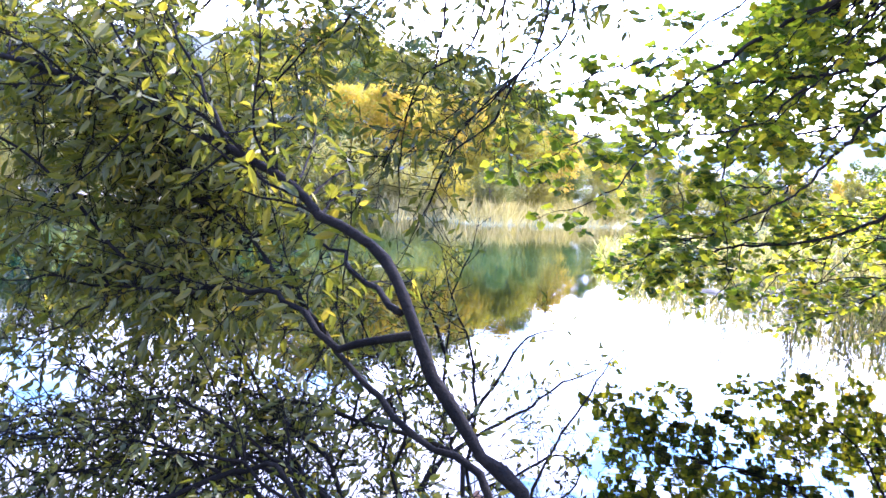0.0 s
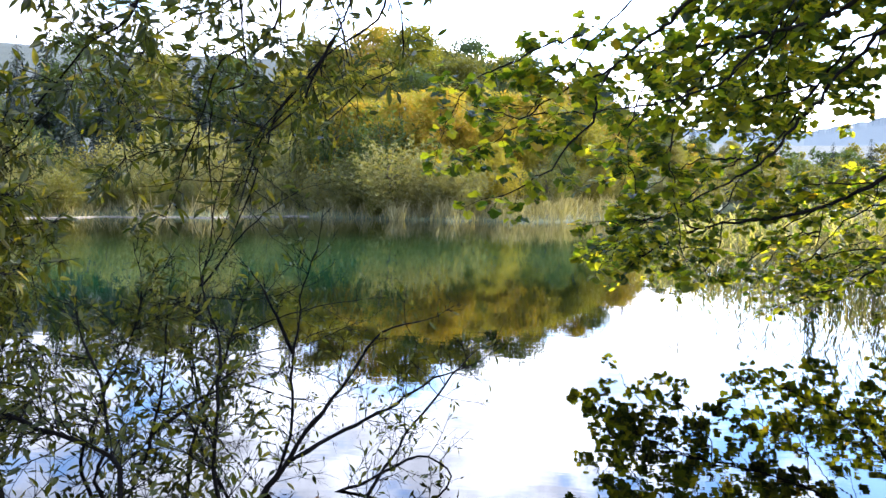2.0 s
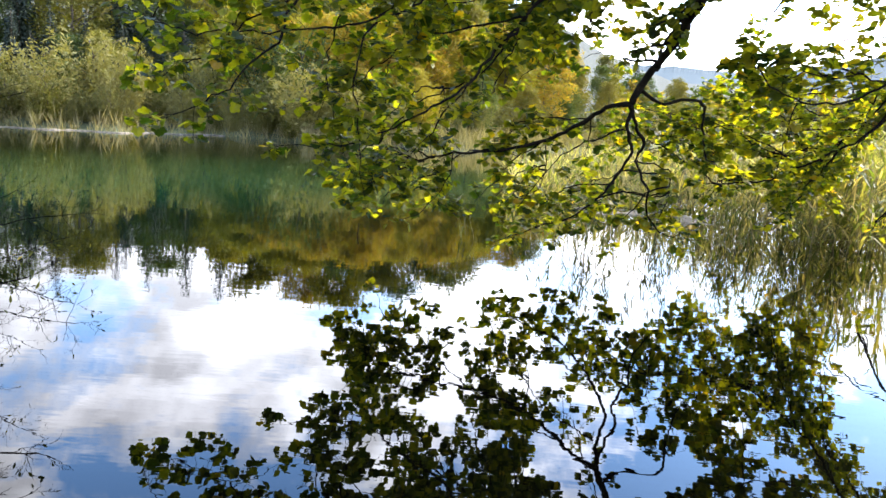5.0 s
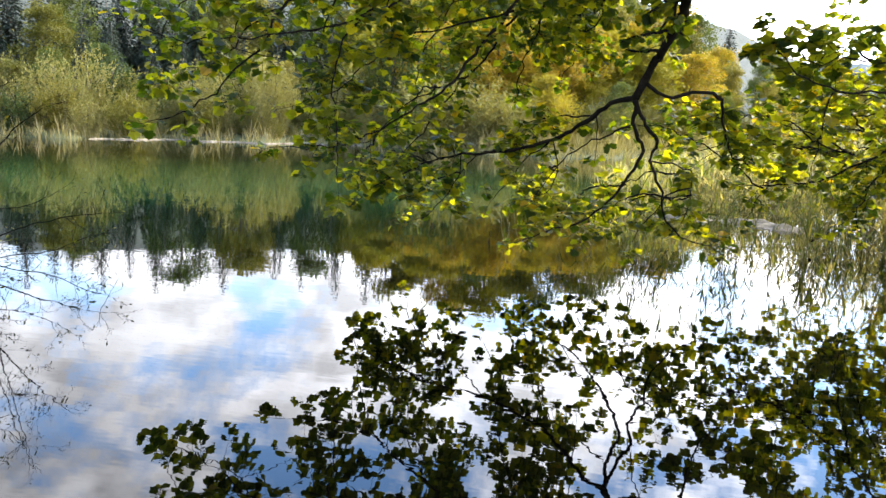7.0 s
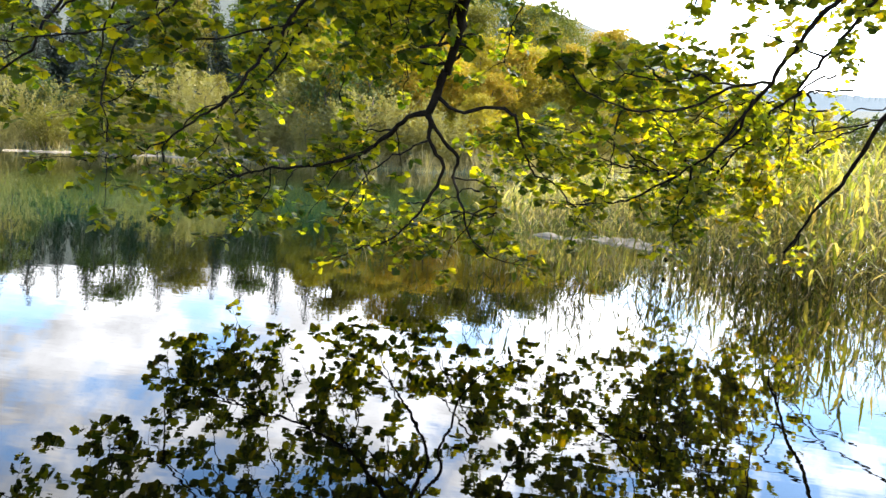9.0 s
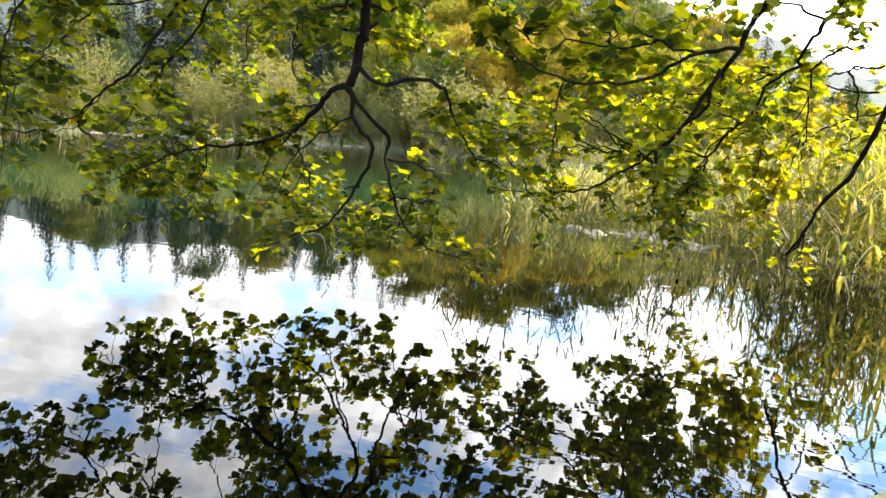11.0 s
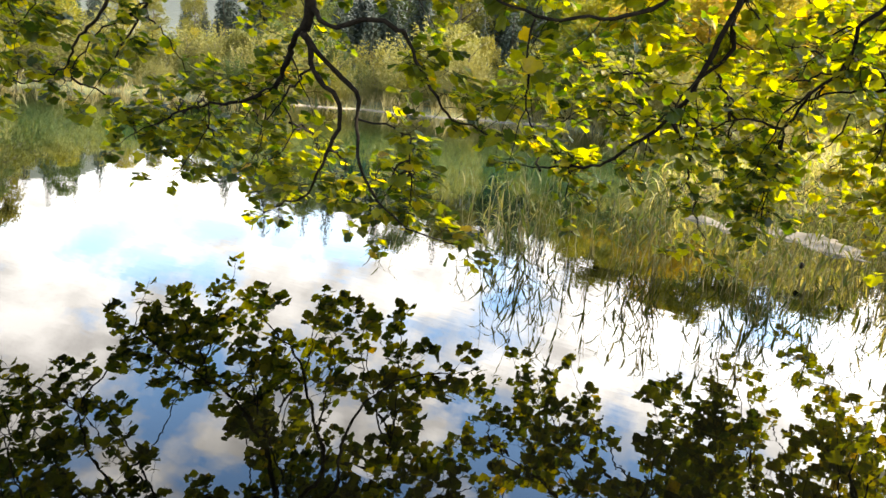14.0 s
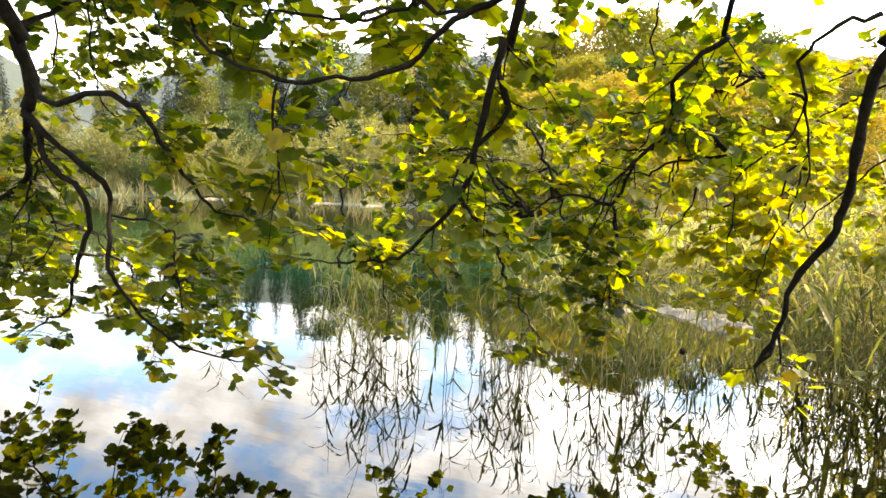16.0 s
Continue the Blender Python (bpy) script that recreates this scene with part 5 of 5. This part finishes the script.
thicket = Tree("bare_shrub", "bare grey shrub leaning over the open water", "shrub", WILLOW_HALF, WILLOW_LEAF, BARK_WILLOW, 46, 0.04, (-1.6, 5.6, -0.2))
thicket.fork = 2
thicket.limb([(-1.6, 5.6, -0.2), (-1.38, 5.3, -0.05), (-1.0, 5.45, 0.22), (-0.6, 5.59, 0.38), (-0.19, 5.71, 0.44)], 0.010, 0.003, (0.2, 1.0), 16, 0.3, "stem", leaves=0.08, droop=0.2, wobble=0.008)
thicket.limb([(-1.6, 5.6, -0.2), (-1.5, 5.6, 0.4), (-1.71, 5.3, 0.4), (-1.31, 5.42, 0.46), (-0.89, 5.53, 0.46), (-0.63, 5.62, 0.57)], 0.010, 0.003, (0.2, 1.0), 16, 0.3, "stem", leaves=0.08, droop=0.2, wobble=0.008)
thicket.limb([(-1.38, 5.3, -0.05), (-0.93, 5.44, 0.07), (-0.57, 5.55, 0.13), (-0.26, 5.65, 0.25)], 0.006, 0.003, (0.2, 1.0), 16, 0.3, "stem", leaves=0.08, droop=0.2, wobble=0.008)
thicket.limb([(-1.6, 5.6, -0.2), (-1.45, 5.5, 0.5), (-1.2, 5.5, 1.1), (-0.95, 5.5, 1.75)], 0.010, 0.003, (0.2, 1.0), 16, 0.3, "stem", leaves=0.08, droop=0.2, wobble=0.008)
thicket.limb([(-1.6, 5.6, -0.2), (-1.5, 5.7, 0.6), (-1.4, 5.8, 1.3), (-1.25, 5.8, 1.9)], 0.010, 0.003, (0.2, 1.0), 16, 0.3, "stem", leaves=0.08, droop=0.2, wobble=0.008)
thicket.limb([(-1.45, 5.5, 0.5), (-1.15, 5.55, 0.9), (-0.9, 5.6, 1.15), (-0.65, 5.6, 1.3)], 0.010, 0.003, (0.2, 1.0), 16, 0.3, "stem", leaves=0.08, droop=0.2, wobble=0.008)
thicket.finish()

# ---- reeds by the spit ----
def reed_blade(droop, steps=7, half=0.042):
    """A long narrow blade that rises, then arches over: rib and two folded halves."""
    k = np.linspace(0, 1, steps + 1)
    y = k * (1 - 0.22 * droop * k ** 2)
    z = 0.22 * k - droop * (0.35 * k ** 2 + 0.35 * k ** 3)
    w = half * np.minimum(1, 0.35 + k / 0.22) * (1 - k) ** 0.65
    rib, left, right = np.stack([0 * k, y, z], -1), np.stack([-w, y, z + 0.35 * w], -1), np.stack([w, y, z + 0.35 * w], -1)
    n = steps + 1
    faces = []
    for i in range(steps):
        faces += [(i, i + 1, n + i + 1, n + i), (i, 2 * n + i, 2 * n + i + 1, i + 1)]
    return np.concatenate([rib, left, right]), faces


REED_BLADES = [reed_blade(d) for d in (0.25, 0.7, 1.1, 1.6)]


def reed_plant(stem, rng, x, y, z, tall, lean=0.09, size=(0.16, 0.34), leaves=(4, 9), low=0.3, thick=0.0048):
    """Draws one stem and gives back its blades: kind, place, way, upper side, length."""
    bow = rng.normal(size=2) * lean
    s = np.linspace(0, 1, 8)
    pts = np.stack([x + bow[0] * tall * s ** 1.8, y + bow[1] * tall * s ** 1.8, z + tall * s * (1 - 0.3 * (bow ** 2).sum())], -1)
    pts[1:-1, :2] += rng.normal(size=(6, 2)) * 0.01
    tube(stem, pts, thick, thick * 0.4, 4)
    n = int(rng.integers(*leaves))
    turn, out = rng.uniform(0, 2 * np.pi), []
    for i, k in enumerate(np.sort(rng.uniform(low, 0.99, n))):
        a = turn + np.pi * i + rng.normal() * 0.5
        p = np.array([np.interp(k, s, pts[:, j]) for j in range(3)])
        w = np.array((np.cos(a), np.sin(a), rng.uniform(0.3, 2.0)))
        up = np.array((-0.5 * np.cos(a), -0.5 * np.sin(a), 0.9)) + rng.normal(size=3) * 0.15
        out.append((int(rng.integers(0, 4)), p, w, up, rng.uniform(*size)))
    return out


def put_blades(mesh, blades):
    for kind, (v, f) in enumerate(REED_BLADES):
        for k, p, w, up, size in blades:
            if k == kind:
                m = np.array(leaf_pose(p, w, up, size))
                mesh.put(v @ m[:3, :3].T + m[:3, 3], f)


def reed_bed(name, label, spots, rng, leaf_mat, size, leaves, thick):
    stem, leaf, blades = Mesh(), Mesh(), []
    for x, y, tall in spots:
        z = max(-0.35, float(ground_height(np.array([x]), np.array([y]))[0]))
        blades += reed_plant(stem, rng, x, y, z, tall - z * 0.6, 0.13, size, leaves, 0.2, thick)
    put_blades(leaf, blades)
    bed = tagged(empty(name), label, "reeds", kind="stuff")
    tagged(stem.make("stems", REED_STEM, bed), kind="stuff")
    tagged(leaf.make("blades", leaf_mat, bed), kind="stuff")


def near_reeds():
    rng = np.random.default_rng(51)

    def spread(count, x0, x1, y0, y1):
        """Spots on and round the spit, lower towards its tip."""
        out = []
        while len(out) < count:
            x, y = rng.uniform(x0, x1), rng.uniform(y0, y1)
            edge = float(np.interp(x, [3.5, 6.0, 6.6, 7.1, 7.7], [12.5, 12.8, 12.2, 11.0, 9.7]))
            edge += 0.15 * math.sin(x * 1.7) + 0.2 * math.sin(x * 4.1)
            if y < edge or y < edge + 0.8 and rng.uniform() < 0.4:
                continue
            out.append((x, y, float(np.interp(x, [3.5, 5.0, 7.0, 8.5], [0.55, 0.95, 1.25, 1.6])) * rng.uniform(0.7, 1.15)))
        return out

    reed_bed("reed_bed", "dense green reed bed on a muddy spit", spread(1500, 3.6, 13.0, 9.0, 17.0), rng, REED_LEAF, (0.22, 0.45), (5, 9), 0.005)
    reed_bed("reed_bed", "straw-coloured dry reeds standing among green ones", spread(1100, 3.6, 13.0, 9.3, 17.0), rng, REED_DRY, (0.2, 0.42), (3, 7), 0.005)
    clump = [(rng.normal(7.75, 0.35), rng.normal(10.1, 0.4), rng.uniform(1.0, 1.6)) for k in range(70)]
    reed_bed("reed_clump", "bright green broad-bladed reed clump at the bank", clump, rng, REED_LEAF, (0.3, 0.6), (6, 10), 0.006)
    # single reeds in front of the bed, in the water, standing in loose groups
    spots = []
    for x, y, n, wide in ((2.9, 8.5, 4, 0.06), (3.75, 8.9, 12, 0.2), (4.3, 8.6, 32, 0.18), (4.8, 10.4, 9, 0.4), (5.1, 8.9, 32, 0.2), (5.7, 10.2, 10, 0.35), (5.9, 9.1, 38, 0.24), (6.5, 9.8, 26, 0.35), (7.1, 9.7, 36, 0.3)):
        spots += [(rng.normal(x, wide), rng.normal(y, wide * 0.9)) for k in range(n)]
    blades = []
    for v, f in REED_BLADES:
        one = Mesh()
        one.put(v, f)
        blades.append(one.data("blade", REED_GREEN))
    for x, y in spots:
        stem = Mesh()
        tall = rng.uniform(0.35, 0.95) * (1.0 if x > 4 else 0.8)
        leaves = reed_plant(stem, rng, 0, 0, -0.45, tall + 0.45, 0.09, (0.11, 0.27), (4, 10), 0.42, 0.0036)
        ob = tagged(empty("reed", (x, y, 0)), "single green reed standing in shallow water", "reed", "reeds before the spit")
        stem.make("stem", REED_STEM, ob)
        for kind, p, w, up, s in leaves:
            bl = new("blade", blades[kind])
            bl.parent = ob
            bl.matrix_local = leaf_pose(p, w, up, s)


near_reeds()


def seed_head():
    """A dark seed head on a stalk just above the water."""
    ob = tagged(empty("water_plant", (6.2, 9.75, 0.0)), "dark round seed head on a stalk above the water", "water plant")
    me = Mesh()
    tube(me, [(0.03, 0.02, -0.5), (0.01, 0.0, -0.2), (0.0, 0.0, 0.1)], 0.004, 0.003, 5)
    me.make("stalk", REED_STEM, ob)
    me = Mesh()
    s = np.linspace(-1, 1, 9)
    rng = np.random.default_rng(3)
    rings = [[(0.024 * math.sqrt(max(0.02, 1 - k * k)) * math.cos(a) * rng.uniform(0.85, 1.15), 0.024 * math.sqrt(max(0.02, 1 - k * k)) * math.sin(a) * rng.uniform(0.85, 1.15), 0.12 + 0.028 * k) for a in np.arange(8) * math.pi / 4] for k in s]
    me.put(np.array(rings).reshape(-1, 3), [(i * 8 + k, i * 8 + (k + 1) % 8, (i + 1) * 8 + (k + 1) % 8, (i + 1) * 8 + k) for i in range(8) for k in range(8)])
    me.make("head", BARK_MAPLE, ob, smooth=True)


seed_head()


# ---- a dead leaf caught in the bare shrub ----
def dry_leaf():
    m = leaf_material("dead_leaf", [(0.0, (0.16, 0.085, 0.045)), (1.0, (0.28, 0.16, 0.09))], 0.3, 0.7, 1.0, (1.6, 1.3, 0.8))
    me = Mesh()
    v, f = blade(MAPLE_HALF, 0.5, -0.3)
    me.put(v, f)
    ob = new("dead_leaf", me.data("dead_leaf", m))
    ob.matrix_world = leaf_pose((0.21, 3.00, -0.02), (0.8, -0.2, 0.1), (-0.1, -0.5, 0.8), 0.07)
    tagged(ob, "curled brown dead leaf caught in the bare twigs", "leaf")


dry_leaf()
